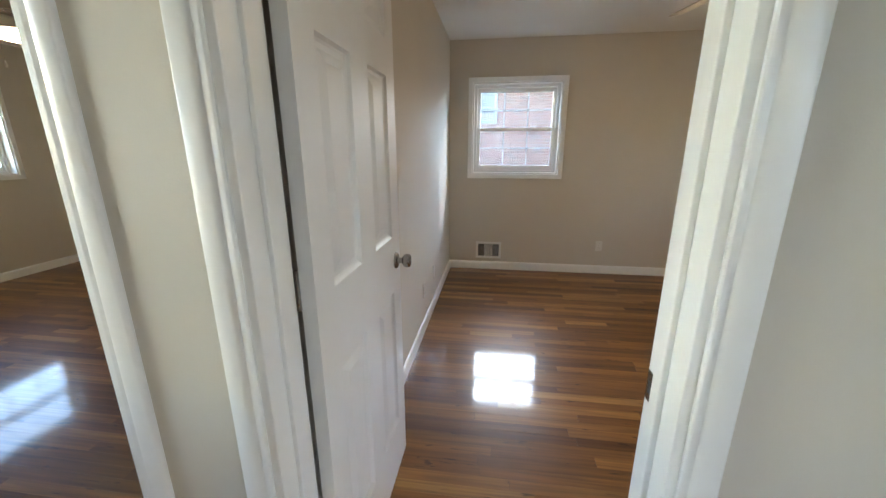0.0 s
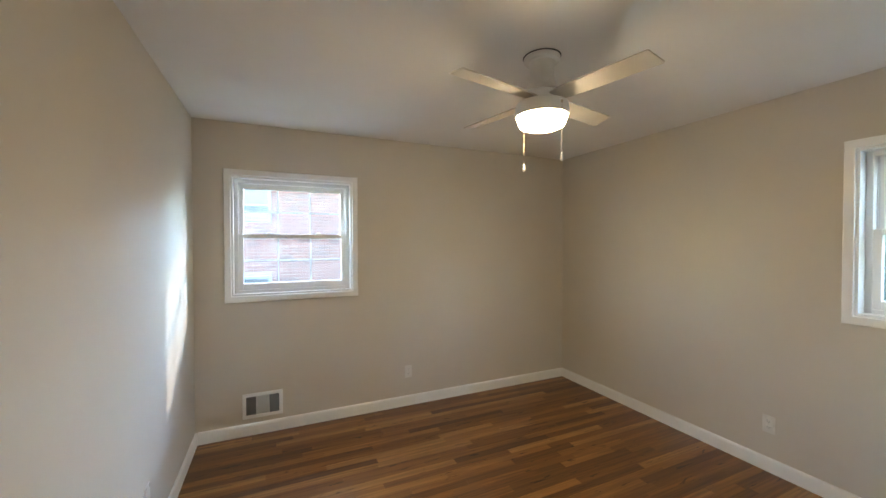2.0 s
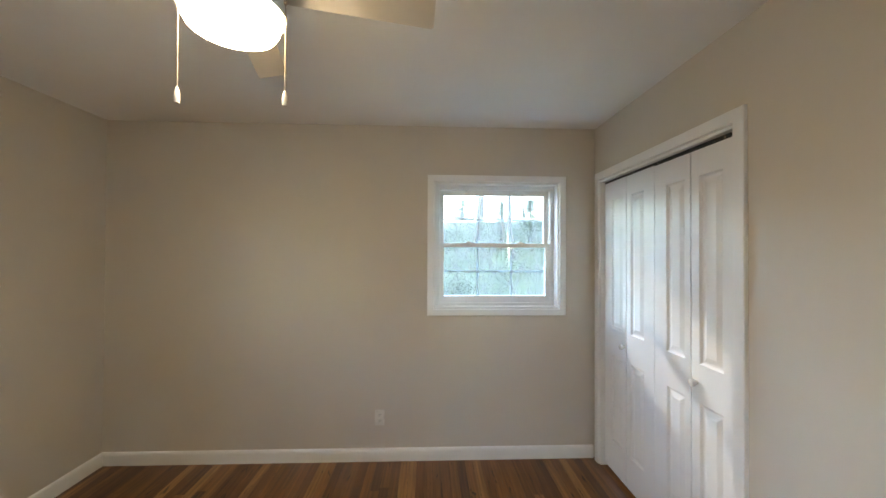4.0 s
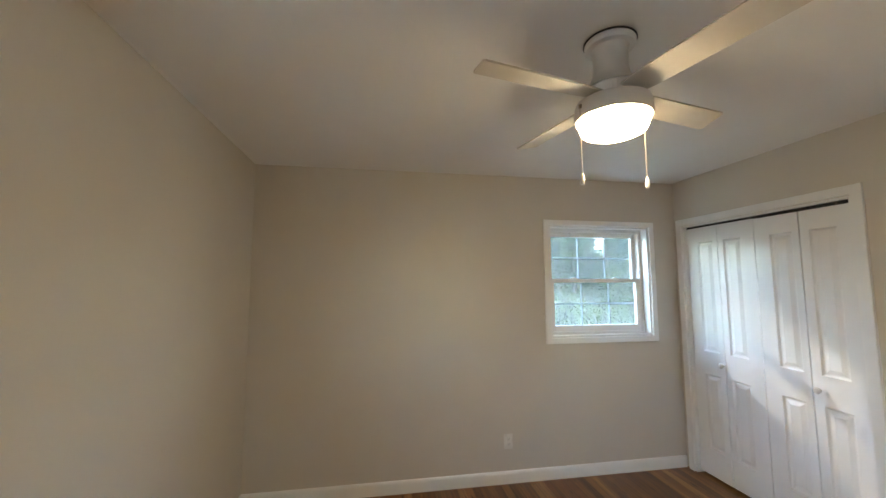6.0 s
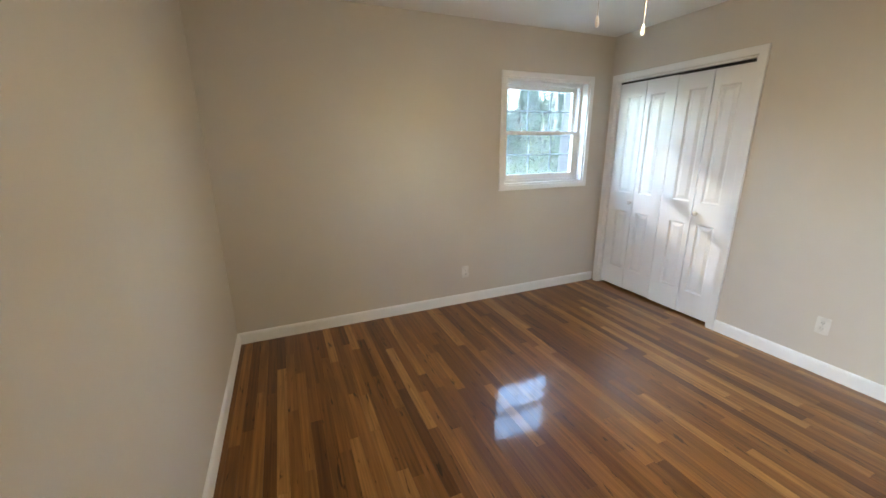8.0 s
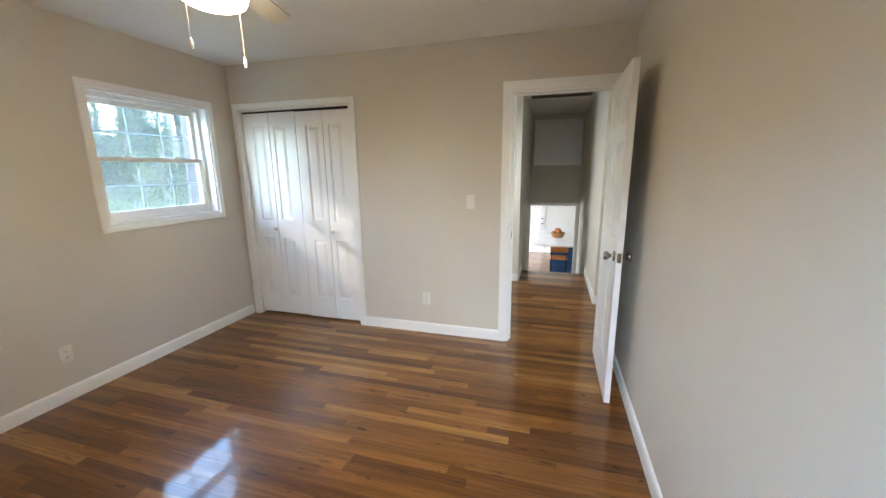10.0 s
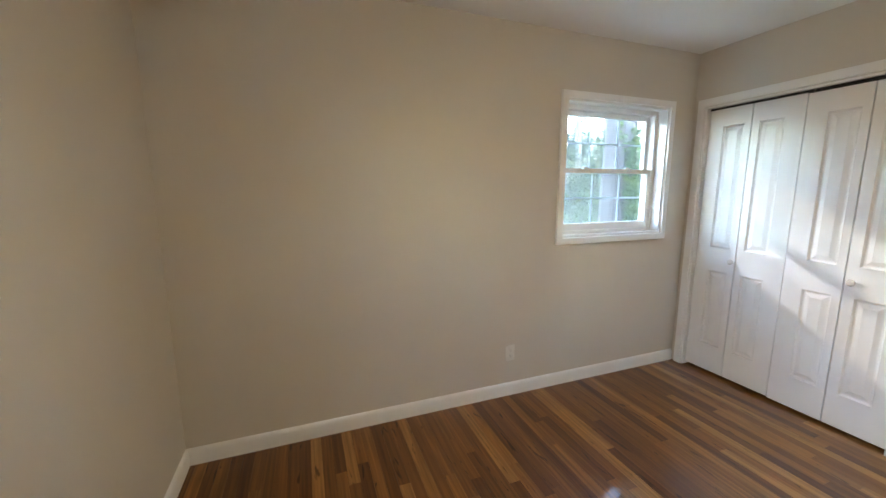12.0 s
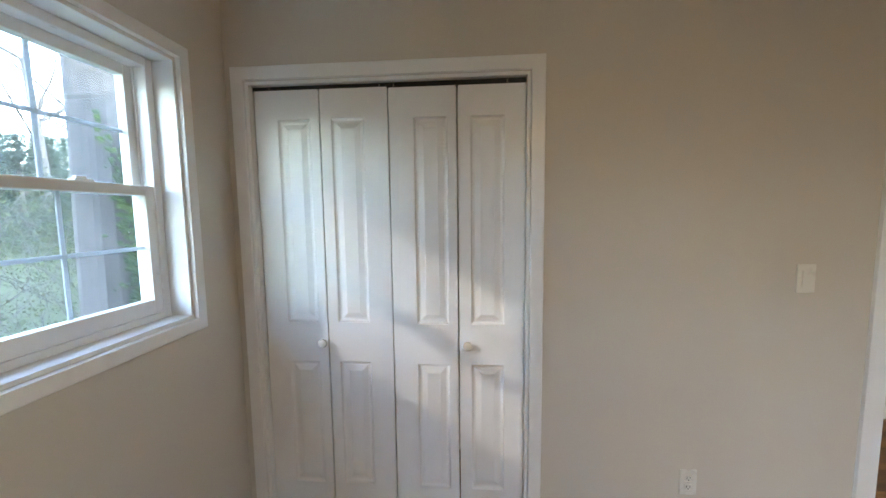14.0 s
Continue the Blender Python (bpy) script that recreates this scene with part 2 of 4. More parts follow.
GLASS = glass_pane("window glass", (0.92, 0.945, 0.955))
BLUE = surface("blue cabinet paint", (0.02, 0.09, 0.24), 0.4, 0.08, 4, 0.02, 150)
QUARTZ = surface("white stone top", (0.80, 0.80, 0.80), 0.2, 0.04, 3, 0.01, 80)
ORANGE_WOOD = surface("orange stained wood", (0.42, 0.14, 0.03), 0.4, 0.2, 14, 0.05, 60)
WICKER = surface("wicker", (0.34, 0.17, 0.07), 0.7, 0.25, 40, 0.1, 120)
KITCHEN_WALL = surface("white kitchen wall paint", (0.78, 0.78, 0.77), 0.6, 0.02, 2, 0.03, 220)


# ---- mesh helpers ----
def box_into(bm, x0, x1, y0, y1, z0, z1):
    v = [bm.verts.new((x, y, z)) for x in (x0, x1) for y in (y0, y1) for z in (z0, z1)]
    for f in ((0, 1, 3, 2), (4, 6, 7, 5), (0, 4, 5, 1), (2, 3, 7, 6), (0, 2, 6, 4), (1, 5, 7, 3)):
        bm.faces.new([v[i] for i in f])


def boxes(*dims, bevel=0.0, segments=2):
    bm = bmesh.new()
    for d in dims:
        box_into(bm, *d)
    if bevel:
        bmesh.ops.bevel(bm, geom=bm.edges[:], offset=bevel, segments=segments, affect="EDGES", profile=0.5)
    return bm


def mesh_of(name, bm, material, smooth=False):
    bmesh.ops.recalc_face_normals(bm, faces=bm.faces[:])
    me = bpy.data.meshes.new(name)
    bm.to_mesh(me)
    bm.free()
    me.materials.append(material)
    if smooth:
        for p in me.polygons:
            p.use_smooth = True
        me.set_sharp_from_angle(angle=radians(35))
    return me


def part(name, bm, material, parent, label="", smooth=False):
    ob = new(name, mesh_of(name, bm, material, smooth))
    ob.parent = parent
    return tagged(ob, label)


def thing(name, label, category, at=None, group="", kind=""):
    ob = new(name)
    ob.empty_display_size = 0.1
    if at is not None:
        ob.matrix_basis = at
    return tagged(ob, label, category, group, kind)


def solid(name, bm, material, label, category, kind="", smooth=False, at=None):
    ob = new(name, mesh_of(name, bm, material, smooth))
    if at is not None:
        ob.matrix_basis = at
    return tagged(ob, label, category, "", kind)


def lathe(profile, steps=32):
    """A turned shape round z from (radius, height) pairs."""
    bm = bmesh.new()
    rings = []
    for r, z in profile:
        rings.append([bm.verts.new((max(r, 1e-4) * math.cos(2 * math.pi * i / steps), max(r, 1e-4) * math.sin(2 * math.pi * i / steps), z)) for i in range(steps)])
    for a, b in zip(rings, rings[1:]):
        for i in range(steps):
            bm.faces.new((a[i], a[(i + 1) % steps], b[(i + 1) % steps], b[i]))
    bm.faces.new(rings[0][::-1])
    bm.faces.new(rings[-1])
    return bm


def on_wall(side, depth=0.0):
    """(u, v, out) on a wall's face to world: out is the distance proud of it."""
    return {
        "south": lambda u, v, o: (u, depth + o, v),
        "north": lambda u, v, o: (u, depth - o, v),
        "east": lambda u, v, o: (depth - o, u, v),
        "west": lambda u, v, o: (depth + o, u, v),
    }[side]


def frame_sweep(place, u0, u1, v0, v1, profile, closed=True):
    """A mitred frame round an opening; profile: (distance outward, proud of the wall). Open frames stand on v0."""
    bm = bmesh.new()
    loops = []
    corners = [(u0, v0, -1, -1), (u0, v1, -1, 1), (u1, v1, 1, 1), (u1, v0, 1, -1)]
    for u, v, su, sv in corners:
        if not closed and sv < 0:
            sv = 0
        loops.append([bm.verts.new(place(u + su * w, v + sv * w, o)) for w, o in profile])
    pairs = list(zip(loops, loops[1:] + loops[:1])) if closed else list(zip(loops, loops[1:]))
    n = len(profile)
    for a, b in pairs:
        for i in range(n):
            bm.faces.new((a[i], a[(i + 1) % n], b[(i + 1) % n], b[i]))
    if not closed:
        bm.faces.new(loops[0])
        bm.faces.new(loops[-1][::-1])
    return bm


def run_along(profile, a, b, place):
    """A straight moulding from a to b along u; profile: (height, proud)."""
    bm = bmesh.new()
    ends = [[bm.verts.new(place(u, v, o)) for v, o in profile] for u in (a, b)]
    n = len(profile)
    for i in range(n):
        bm.faces.new((ends[0][i], ends[0][(i + 1) % n], ends[1][(i + 1) % n], ends[1][i]))
    bm.faces.new(ends[0][::-1])
    bm.faces.new(ends[1])
    return bm


def panel_slab(w, h, t, cols, rows, sink=0.009, edge=0.014, flat=0.012, slope=0.026):
    """A moulded door leaf: x 0..w, y 0..t, z 0..h, raised panels where cols and rows cross, on both faces."""
    bm = bmesh.new()
    xs = sorted({0, w, *[c for pair in cols for c in pair]})
    zs = sorted({0, h, *[r for pair in rows for r in pair]})
    for y, out in ((0, 1), (t, -1)):
        for x0, x1 in zip(xs, xs[1:]):
            for z0, z1 in zip(zs, zs[1:]):
                if (x0, x1) in cols and (z0, z1) in rows:
                    prev = None
                    for inset, d in ((0, 0), (edge * 0.5, sink * 0.7), (edge, sink), (edge + flat, sink), (edge + flat + slope, sink * 0.22)):
                        ring = [bm.verts.new((x, y + out * d, z)) for x, z in ((x0 + inset, z0 + inset), (x1 - inset, z0 + inset), (x1 - inset, z1 - inset), (x0 + inset, z1 - inset))]
                        if prev:
                            for i in range(4):
                                bm.faces.new((prev[i], prev[(i + 1) % 4], ring[(i + 1) % 4], ring[i]))
                        prev = ring
                    bm.faces.new(prev)
                else:
                    bm.faces.new([bm.verts.new(p) for p in ((x0, y, z0), (x1, y, z0), (x1, y, z1), (x0, y, z1))])
    for x in (0, w):
        bm.faces.new([bm.verts.new(p) for p in ((x, 0, 0), (x, t, 0), (x, t, h), (x, 0, h))])
    for z in (0, h):
        bm.faces.new([bm.verts.new(p) for p in ((0, 0, z), (w, 0, z), (w, t, z), (0, t, z))])
    bmesh.ops.remove_doubles(bm, verts=bm.verts[:], dist=1e-5)
    return bm


# ---- structure: walls, ceilings ----
def wall(name, label, *dims, material=None):
    return solid(name, boxes(*dims), material or WALL_PAINT, label, "wall", "structure")


LO, HI = -1.7, CEIL + 0.2
wall("wall_north", "greige painted bedroom wall with a small window",
     (-4.92, W1[0], N_Y, N_Y + OUTER, LO, HI), (W1[1], E_X + OUTER, N_Y, N_Y + OUTER, LO, HI),
     (W1[0], W1[1], N_Y, N_Y + OUTER, LO, WIN_Z0), (W1[0], W1[1], N_Y, N_Y + OUTER, WIN_Z1, HI))
wall("wall_east", "greige painted bedroom wall with a small window",
     (E_X, E_X + OUTER, -2.2, W2[0], LO, HI), (E_X, E_X + OUTER, W2[1], N_Y, LO, HI),
     (E_X, E_X + OUTER, W2[0], W2[1], LO, WIN_Z0), (E_X, E_X + OUTER, W2[0], W2[1], WIN_Z1, HI))
wall("wall_west", "greige painted bedroom wall beside the open door", (-WALL, 0, 0, N_Y, -0.2, HI))
R3_X0, R3_X1 = -0.985, -0.22
wall("wall_south", "greige painted wall with doorways and a closet opening",
     (-4.68, R3_X0, -WALL, 0, -0.2, HI), (R3_X0, R3_X1, -WALL, 0, DOOR_TOP, HI), (R3_X1, DOOR_X0, -WALL, 0, -0.2, HI),
     (DOOR_X0, DOOR_X1, -WALL, 0, DOOR_TOP, HI), (DOOR_X1, CLO_X0, -WALL, 0, -0.2, HI),
     (CLO_X0, CLO_X1, -WALL, 0, CLO_TOP, HI), (CLO_X1, E_X, -WALL, 0, -0.2, HI))
wall("wall_closet", "plain wall round the closet", (2.0, E_X, -0.77, -0.65, -0.2, HI), (2.0, 2.12, -0.65, -WALL, -0.2, HI))
# room on the other side of the west wall
R3W = (1.83, 2.79)
wall("wall_far_room", "greige wall of the neighbouring room with a window",
     (-4.92, -4.68, -0.24, R3W[0], LO, HI), (-4.92, -4.68, R3W[1], N_Y, LO, HI),
     (-4.92, -4.68, R3W[0], R3W[1], LO, WIN_Z0), (-4.92, -4.68, R3W[0], R3W[1], WIN_Z1, HI))
# landing and the stair passage
PAS_W, PAS_E, STAIR_Y, END_Y = 0.02, 0.91, -2.4, -4.3
LW = (-0.9, -0.3)
# both landing window openings are assumed, added for the fill lamps
wall("wall_landing_west", "greige landing wall with an added, unseen window opening",
     (-1.64, -1.4, -1.29, LW[0], LO, HI), (-1.64, -1.4, LW[1], -WALL, LO, HI), (-1.64, -1.4, LW[0], LW[1], LO, 0.95), (-1.64, -1.4, LW[0], LW[1], 2.05, HI))
wall("wall_landing_east", "greige landing wall with an added, unseen window opening", (1.88, 2.0, -1.97, -1.5, -0.2, HI), (1.88, 2.0, -0.9, -WALL, -0.2, HI), (1.88, 2.0, -1.5, -0.9, -0.2, 0.95), (1.88, 2.0, -1.5, -0.9, 2.05, HI))
wall("wall_landing_south", "greige landing wall", (PAS_E, 2.0, -1.97, -1.85, -0.2, HI), (-1.4, PAS_W, -1.29, -1.17, -0.2, HI))
wall("wall_passage_west", "greige stair passage wall", (PAS_W - 0.12, PAS_W, END_Y, -1.29, LOW - 0.2, HI))
wall("wall_passage_east", "greige stair passage wall", (PAS_E, PAS_E + 0.12, END_Y, -1.97, LOW - 0.2, HI))
K_X0, K_X1, K_TOP = 0.085, 0.94 - 0.03, 0.79
wall("wall_passage_end", "grey-beige wall above the kitchen opening",
     (PAS_W - 0.12, K_X0, END_Y - 0.12, END_Y, LOW - 0.2, HI), (K_X1, PAS_E + 0.12, END_Y - 0.12, END_Y, LOW - 0.2, HI),
     (K_X0, K_X1, END_Y - 0.12, END_Y, K_TOP, HI))
KY1, KY0, KX0, KX1, KTOP = END_Y - 0.12, -9.6, -2.6, 3.4, 1.18
# assumed window opening, added for the kitchen's fill lamp
KW = (-8.6, -5.6)
wall("wall_kitchen", "white kitchen walls with an added, unseen wide window opening",
     (KX0, PAS_W - 0.12, KY1, KY1 + 0.12, LOW - 0.2, KTOP + 0.2), (PAS_E + 0.12, KX1, KY1, KY1 + 0.12, LOW - 0.2, KTOP + 0.2),
     (KX0, KX1, KY0 - 0.2, KY0, LOW - 0.2, KTOP + 0.2), (KX0 - 0.2, KX0, KY0, KY1 + 0.12, LOW - 0.2, KTOP + 0.2),
     (KX1, KX1 + 0.2, KY0, KW[0], LOW - 0.2, KTOP + 0.2), (KX1, KX1 + 0.2, KW[1], KY1 + 0.12, LOW - 0.2, KTOP + 0.2),
     (KX1, KX1 + 0.2, KW[0], KW[1], LOW - 0.2, LOW + 0.9), (KX1, KX1 + 0.2, KW[0], KW[1], LOW + 2.1, KTOP + 0.2), material=KITCHEN_WALL)
solid("ceiling", boxes((-4.68, E_X, -0.65, N_Y, CEIL, CEIL + 0.2)), CEIL_PAINT, "flat off-white painted bedroom ceiling", "ceiling", "structure")
HX0, HX1, HY0, HY1 = 0.06, 0.86, -2.76, -2.3
solid("ceiling_landing", boxes((-1.4, 2.0, HY1, -0.65, CEIL, CEIL + 0.2), (-0.1, HX0, HY0, HY1, CEIL, CEIL + 0.2), (HX1, 1.03, HY0, HY1, CEIL, CEIL + 0.2),
      (-0.1, 1.03, END_Y, HY0, CEIL, CEIL + 0.2)), CEIL_PAINT, "flat off-white landing ceiling with an attic hatch", "ceiling", "structure")
solid("ceiling_kitchen", boxes((KX0, KX1, KY0, KY1, KTOP, KTOP + 0.2)), CEIL_PAINT, "white kitchen ceiling", "ceiling", "structure")
solid("roof", boxes((-5.4, E_X + 0.7, -4.4, N_Y + 0.55, HI, HI + 0.12)), HATCH_WOOD, "plain roof deck above the rooms", "roof", "structure")
hatch = thing("attic_hatch", "brown-edged attic hatch in the landing ceiling", "hatch")
part("hatch_panel", boxes((HX0 + 0.05, HX1 - 0.05, HY0 + 0.05, HY1 - 0.05, CEIL + 0.035, CEIL + 0.05), bevel=0.003), HATCH_WOOD, hatch)
part("hatch_frame", boxes((HX0, HX1, HY0, HY0 + 0.05, CEIL + 0.012, CEIL + 0.08), (HX0, HX1, HY1 - 0.05, HY1, CEIL + 0.012, CEIL + 0.08),
     (HX0, HX0 + 0.05, HY0 + 0.05, HY1 - 0.05, CEIL + 0.012, CEIL + 0.08), (HX1 - 0.05, HX1, HY0 + 0.05, HY1 - 0.05, CEIL + 0.012, CEIL + 0.08)), HATCH_WOOD, hatch)

# subfloors under the boards
solid("floor", boxes((0, E_X, 0, N_Y, -0.15, -0.012)), SUBFLOOR, "varnished red-brown strip oak floor of the bedroom", "floor", "structure")
floor_bed = bpy.data.objects["floor"]
floor_hall = solid("floor_landing", boxes((-1.4, 2.0, -1.97, -WALL, -0.15, -0.012), (PAS_W - 0.1, PAS_E + 0.1, STAIR_Y, -1.97, -0.15, -0.012),
                   (DOOR_X0, DOOR_X1, -WALL, 0, -0.15, -0.012), (R3_X0, R3_X1, -WALL, 0, -0.15, -0.012)), SUBFLOOR, "varnished strip oak floor of the landing", "floor", "structure")
floor_far = solid("floor_far_room", boxes((-4.68, -WALL, 0, N_Y, -0.15, -0.012)), SUBFLOOR, "varnished strip oak floor of the neighbouring room", "floor", "structure")
solid("floor_closet", boxes((2.12, E_X, -0.65, -WALL, -0.15, -0.004), (CLO_X0, CLO_X1, -WALL, 0, -0.15, -0.004)), OAK_REST, "oak floor inside the closet", "floor", "structure")
floor_kitchen = solid("floor_kitchen", boxes((KX0, KX1, KY0, KY1 + 0.12, LOW - 0.1, LOW - 0.012), (PAS_W, PAS_E, END_Y, STAIR_Y - 1.5, LOW - 0.1, LOW - 0.012)), SUBFLOOR, "oak plank floor of the kitchen", "floor", "structure")

# ---- mouldings ----
BASE = [(0.0, 0.0), (0.0, 0.015), (0.066, 0.015), (0.078, 0.0135), (0.086, 0.010), (0.0905, 0.005), (0.092, 0.0)]
DOOR_TRIM = [(0.004, 0.0), (0.004, 0.010), (0.007, 0.014), (0.012, 0.015), (0.068, 0.017), (0.073, 0.014), (0.074, 0.0)]
FLAT_TRIM = [(0.004, 0.0), (0.004, 0.014), (0.006, 0.017), (0.056, 0.017), (0.059, 0.014), (0.059, 0.0)]
COLONIAL = [(0.004, 0.0), (0.004, 0.008), (0.007, 0.0105), (0.013, 0.011), (0.017, 0.0092), (0.020, 0.0088), (0.025, 0.0115), (0.033, 0.0135), (0.060, 0.0145), (0.064, 0.0125), (0.066, 0.009), (0.066, 0.0)]


def baseboard(side, depth, a, b):
    return solid("baseboard", run_along(BASE, a, b, on_wall(side, depth)), WHITE, "white painted baseboard along the wall", "baseboard", "structure", True)


baseboard("north", N_Y, 0.015, E_X - 0.015)
baseboard("east", E_X, 0.015, N_Y)
baseboard("west", 0.0, 0.0, N_Y)
baseboard("south", 0.0, DOOR_X1 + 0.070, CLO_X0 - 0.059)
baseboard("south", -1.85, PAS_E, 1.88)
baseboard("south", -1.17, -1.4, PAS_W)
baseboard("west", PAS_W, STAIR_Y, -1.17)
baseboard("east", PAS_E, STAIR_Y, -1.85)
baseboard("west", -4.68, 0.0, N_Y)
baseboard("north", N_Y, -4.665, -WALL)
baseboard("north", -WALL, DOOR_X1 + 0.066, 1.88)


def door_frame(name, u0, u1, top, label, inside=True, outside=True, inside_profile=DOOR_TRIM):
    """Jambs, stops and casings of a doorway in the south wall."""
    fr = thing(name, label, "door frame", kind="structure")
    jt = 0.018
    part("jamb", boxes((u0 - 0.001, u0 + jt, -WALL - 0.003, 0.003, -0.004, top), (u1 - jt, u1 + 0.001, -WALL - 0.003, 0.003, -0.004, top), (u0 + jt, u1 - jt, -WALL - 0.003, 0.003, top - jt, top + 0.001), bevel=0.0015, segments=1), WHITE, fr)
    part("door_stop", boxes((u0 + jt, u0 + jt + 0.011, -0.072, -0.040, 0, top - jt), (u1 - jt - 0.011, u1 - jt, -0.072, -0.040, 0, top - jt), (u0 + jt + 0.011, u1 - jt - 0.011, -0.072, -0.040, top - jt - 0.011, top - jt), bevel=0.002, segments=2), WHITE, fr)
    if inside:
        part("casing", frame_sweep(on_wall("south", 0.0), u0 + 0.004, u1 - 0.004, 0, top - 0.004, inside_profile, False), WHITE, fr, smooth=True)
    if outside:
        part("casing", frame_sweep(on_wall("north", -WALL), u0 + 0.004, u1 - 0.004, 0, top - 0.004, COLONIAL, False), WHITE, fr, smooth=True)
    return fr


door_1 = door_frame("door_frame_1", DOOR_X0, DOOR_X1, DOOR_TOP, "white painted bedroom door frame with moulded casing")
door_frame("door_frame_2", R3_X0, R3_X1, DOOR_TOP, "white painted door frame of the neighbouring room")
strike = part("strike_plate", boxes((DOOR_X1 - 0.0205, DOOR_X1 - 0.018, -0.034, -0.002, 0.905, 0.965), bevel=0.0008, segments=1), NICKEL, door_1, "satin nickel strike plate")
part("latch_hole", boxes((DOOR_X1 - 0.0215, DOOR_X1 - 0.0204, -0.026, -0.012, 0.921, 0.947)), SLOT, strike)

# stair and kitchen opening
stair = thing("staircase", "oak stairs going down from the landing", "stairs", kind="structure")
for i in range(6):
    z = -0.18 * (i + 1)
    y = STAIR_Y - 0.25 * i
    part("tread", boxes((PAS_W, PAS_E, y - 0.25, y + 0.02, z - 0.03, z), bevel=0.004), OAK_REST, stair)
    part("riser", boxes((PAS_W, PAS_E, y - 0.0, y + 0.018, z, z + 0.15 if i else z + 0.165)), WHITE, stair)
part("riser", boxes((PAS_W, PAS_E, STAIR_Y - 1.5, STAIR_Y - 1.482, LOW, -1.11)), WHITE, stair)
part("nosing", boxes((PAS_W, PAS_E, STAIR_Y - 0.02, STAIR_Y + 0.06, -0.024, 0.001), bevel=0.006), OAK_REST, stair)
part("casing", frame_sweep(on_wall("south", END_Y), K_X0, K_X1, LOW, K_TOP, [(0, 0), (0, 0.014), (0.01, 0.017), (0.062, 0.017), (0.064, 0.0)], False), WHITE,
     thing("door_frame_3", "white cased opening to the kitchen", "door frame", kind="structure"))
access = thing("access_panel", "white framed panel high on the stair wall", "panel")
part("panel", boxes((0.09, 0.84, END_Y, END_Y + 0.012, 1.58, 2.30), bevel=0.003), WHITE, access)
part("panel_frame", frame_sweep(on_wall("south", END_Y), 0.09, 0.84, 1.58, 2.30, [(0, 0), (0, 0.016), (0.004, 0.02), (0.04, 0.02), (0.044, 0.0)]), WHITE, access)


# ---- windows ----
def window(name, label, side, depth, u0, u1, panes=True):
    """A double-hung vinyl window: flat trim, deep jamb, two sashes with grilles, locks. The room's face of the wall is at depth."""
    w = thing(name, label, "window", kind="structure")
    p = on_wall(side, depth)
    z0, z1 = WIN_Z0, WIN_Z1

    def bx(a0, a1, v0, v1, o0, o1, bevel=0.0):
        c0, c1 = p(a0, v0, o0), p(a1, v1, o1)
        d = [(min(a, b), max(a, b)) for a, b in zip(c0, c1)]
        return (*d[0], *d[1], *d[2])

    part("window_trim", frame_sweep(p, u0, u1, z0, z1, [(0.002, 0), (0.002, 0.015), (0.004, 0.018), (0.046, 0.018), (0.0495, 0.015), (0.05, 0.0)]), WHITE, w, smooth=True)
    t = 0.012
    part("jamb_liner", boxes(bx(u0 - 0.001, u0 + t, z0, z1, -0.182, 0.002), bx(u1 - t, u1 + 0.001, z0, z1, -0.182, 0.002), bx(u0 + t, u1 - t, z1 - t, z1, -0.182, 0.002), bx(u0 + t, u1 - t, z0, z0 + t, -0.182, 0.002)), WHITE, w)
    # vinyl frame
    f0, f1, h0, h1 = u0 + t, u1 - t, z0 + t, z1 - t
    fw = 0.030
    part("window_frame", boxes(bx(f0, f0 + fw, h0, h1, -0.165, -0.075), bx(f1 - fw, f1, h0, h1, -0.165, -0.075), bx(f0 + fw, f1 - fw, h1 - fw, h1, -0.165, -0.075), bx(f0 + fw, f1 - fw, h0, h0 + fw * 0.8, -0.165, -0.075),
         bx(f0 + fw, f0 + fw + 0.007, h0 + fw, h1 - fw, -0.122, -0.115), bx(f1 - fw - 0.007, f1 - fw, h0 + fw, h1 - fw, -0.122, -0.115), bevel=0.002, segments=1), VINYL, w)
    s0, s1 = f0 + fw - 0.004, f1 - fw + 0.004
    mid = 1.567
    for sash_name, b, top, o0, o1, low in (("lower_sash", h0 + fw * 0.8, mid + 0.016, -0.114, -0.080, 0.050), ("upper_sash", mid - 0.016, h1 - fw, -0.158, -0.124, 0.032)):
        st = 0.038
        hi = 0.032 if sash_name == "lower_sash" else 0.036
        sash = part(sash_name, boxes(bx(s0, s0 + st, b, top, o0, o1), bx(s1 - st, s1, b, top, o0, o1), bx(s0 + st, s1 - st, b, b + low, o0, o1), bx(s0 + st, s1 - st, top - hi, top, o0, o1), bevel=0.0025, segments=2), VINYL, w)
        g0, g1, k0, k1 = s0 + st, s1 - st, b + low, top - hi
        om = (o0 + o1) / 2
        pane = part("pane", boxes(bx(g0 - 0.004, g1 + 0.004, k0 - 0.004, k1 + 0.004, om - 0.002, om + 0.002)), GLASS, sash, "clear window glass")
        pane.visible_shadow = False
        for i in (1, 2):
            u = g0 + (g1 - g0) * i / 3
            part("muntin", boxes(bx(u - 0.006, u + 0.006, k0, k1, om - 0.008, om - 0.003)), MUNTIN, sash)
        v = (k0 + k1) / 2
        part("muntin", boxes(bx(g0, g1, v - 0.006, v + 0.006, om - 0.0087, om - 0.0032)), MUNTIN, sash)
    for i in (0.27, 0.73):
        u = s0 + (s1 - s0) * i
        part("sash_lock", boxes(bx(u - 0.028, u + 0.028, mid + 0.016, mid + 0.023, -0.112, -0.088), bx(u - 0.012, u + 0.018, mid + 0.023, mid + 0.031, -0.108, -0.094), bevel=0.002), VINYL, w)
    return w


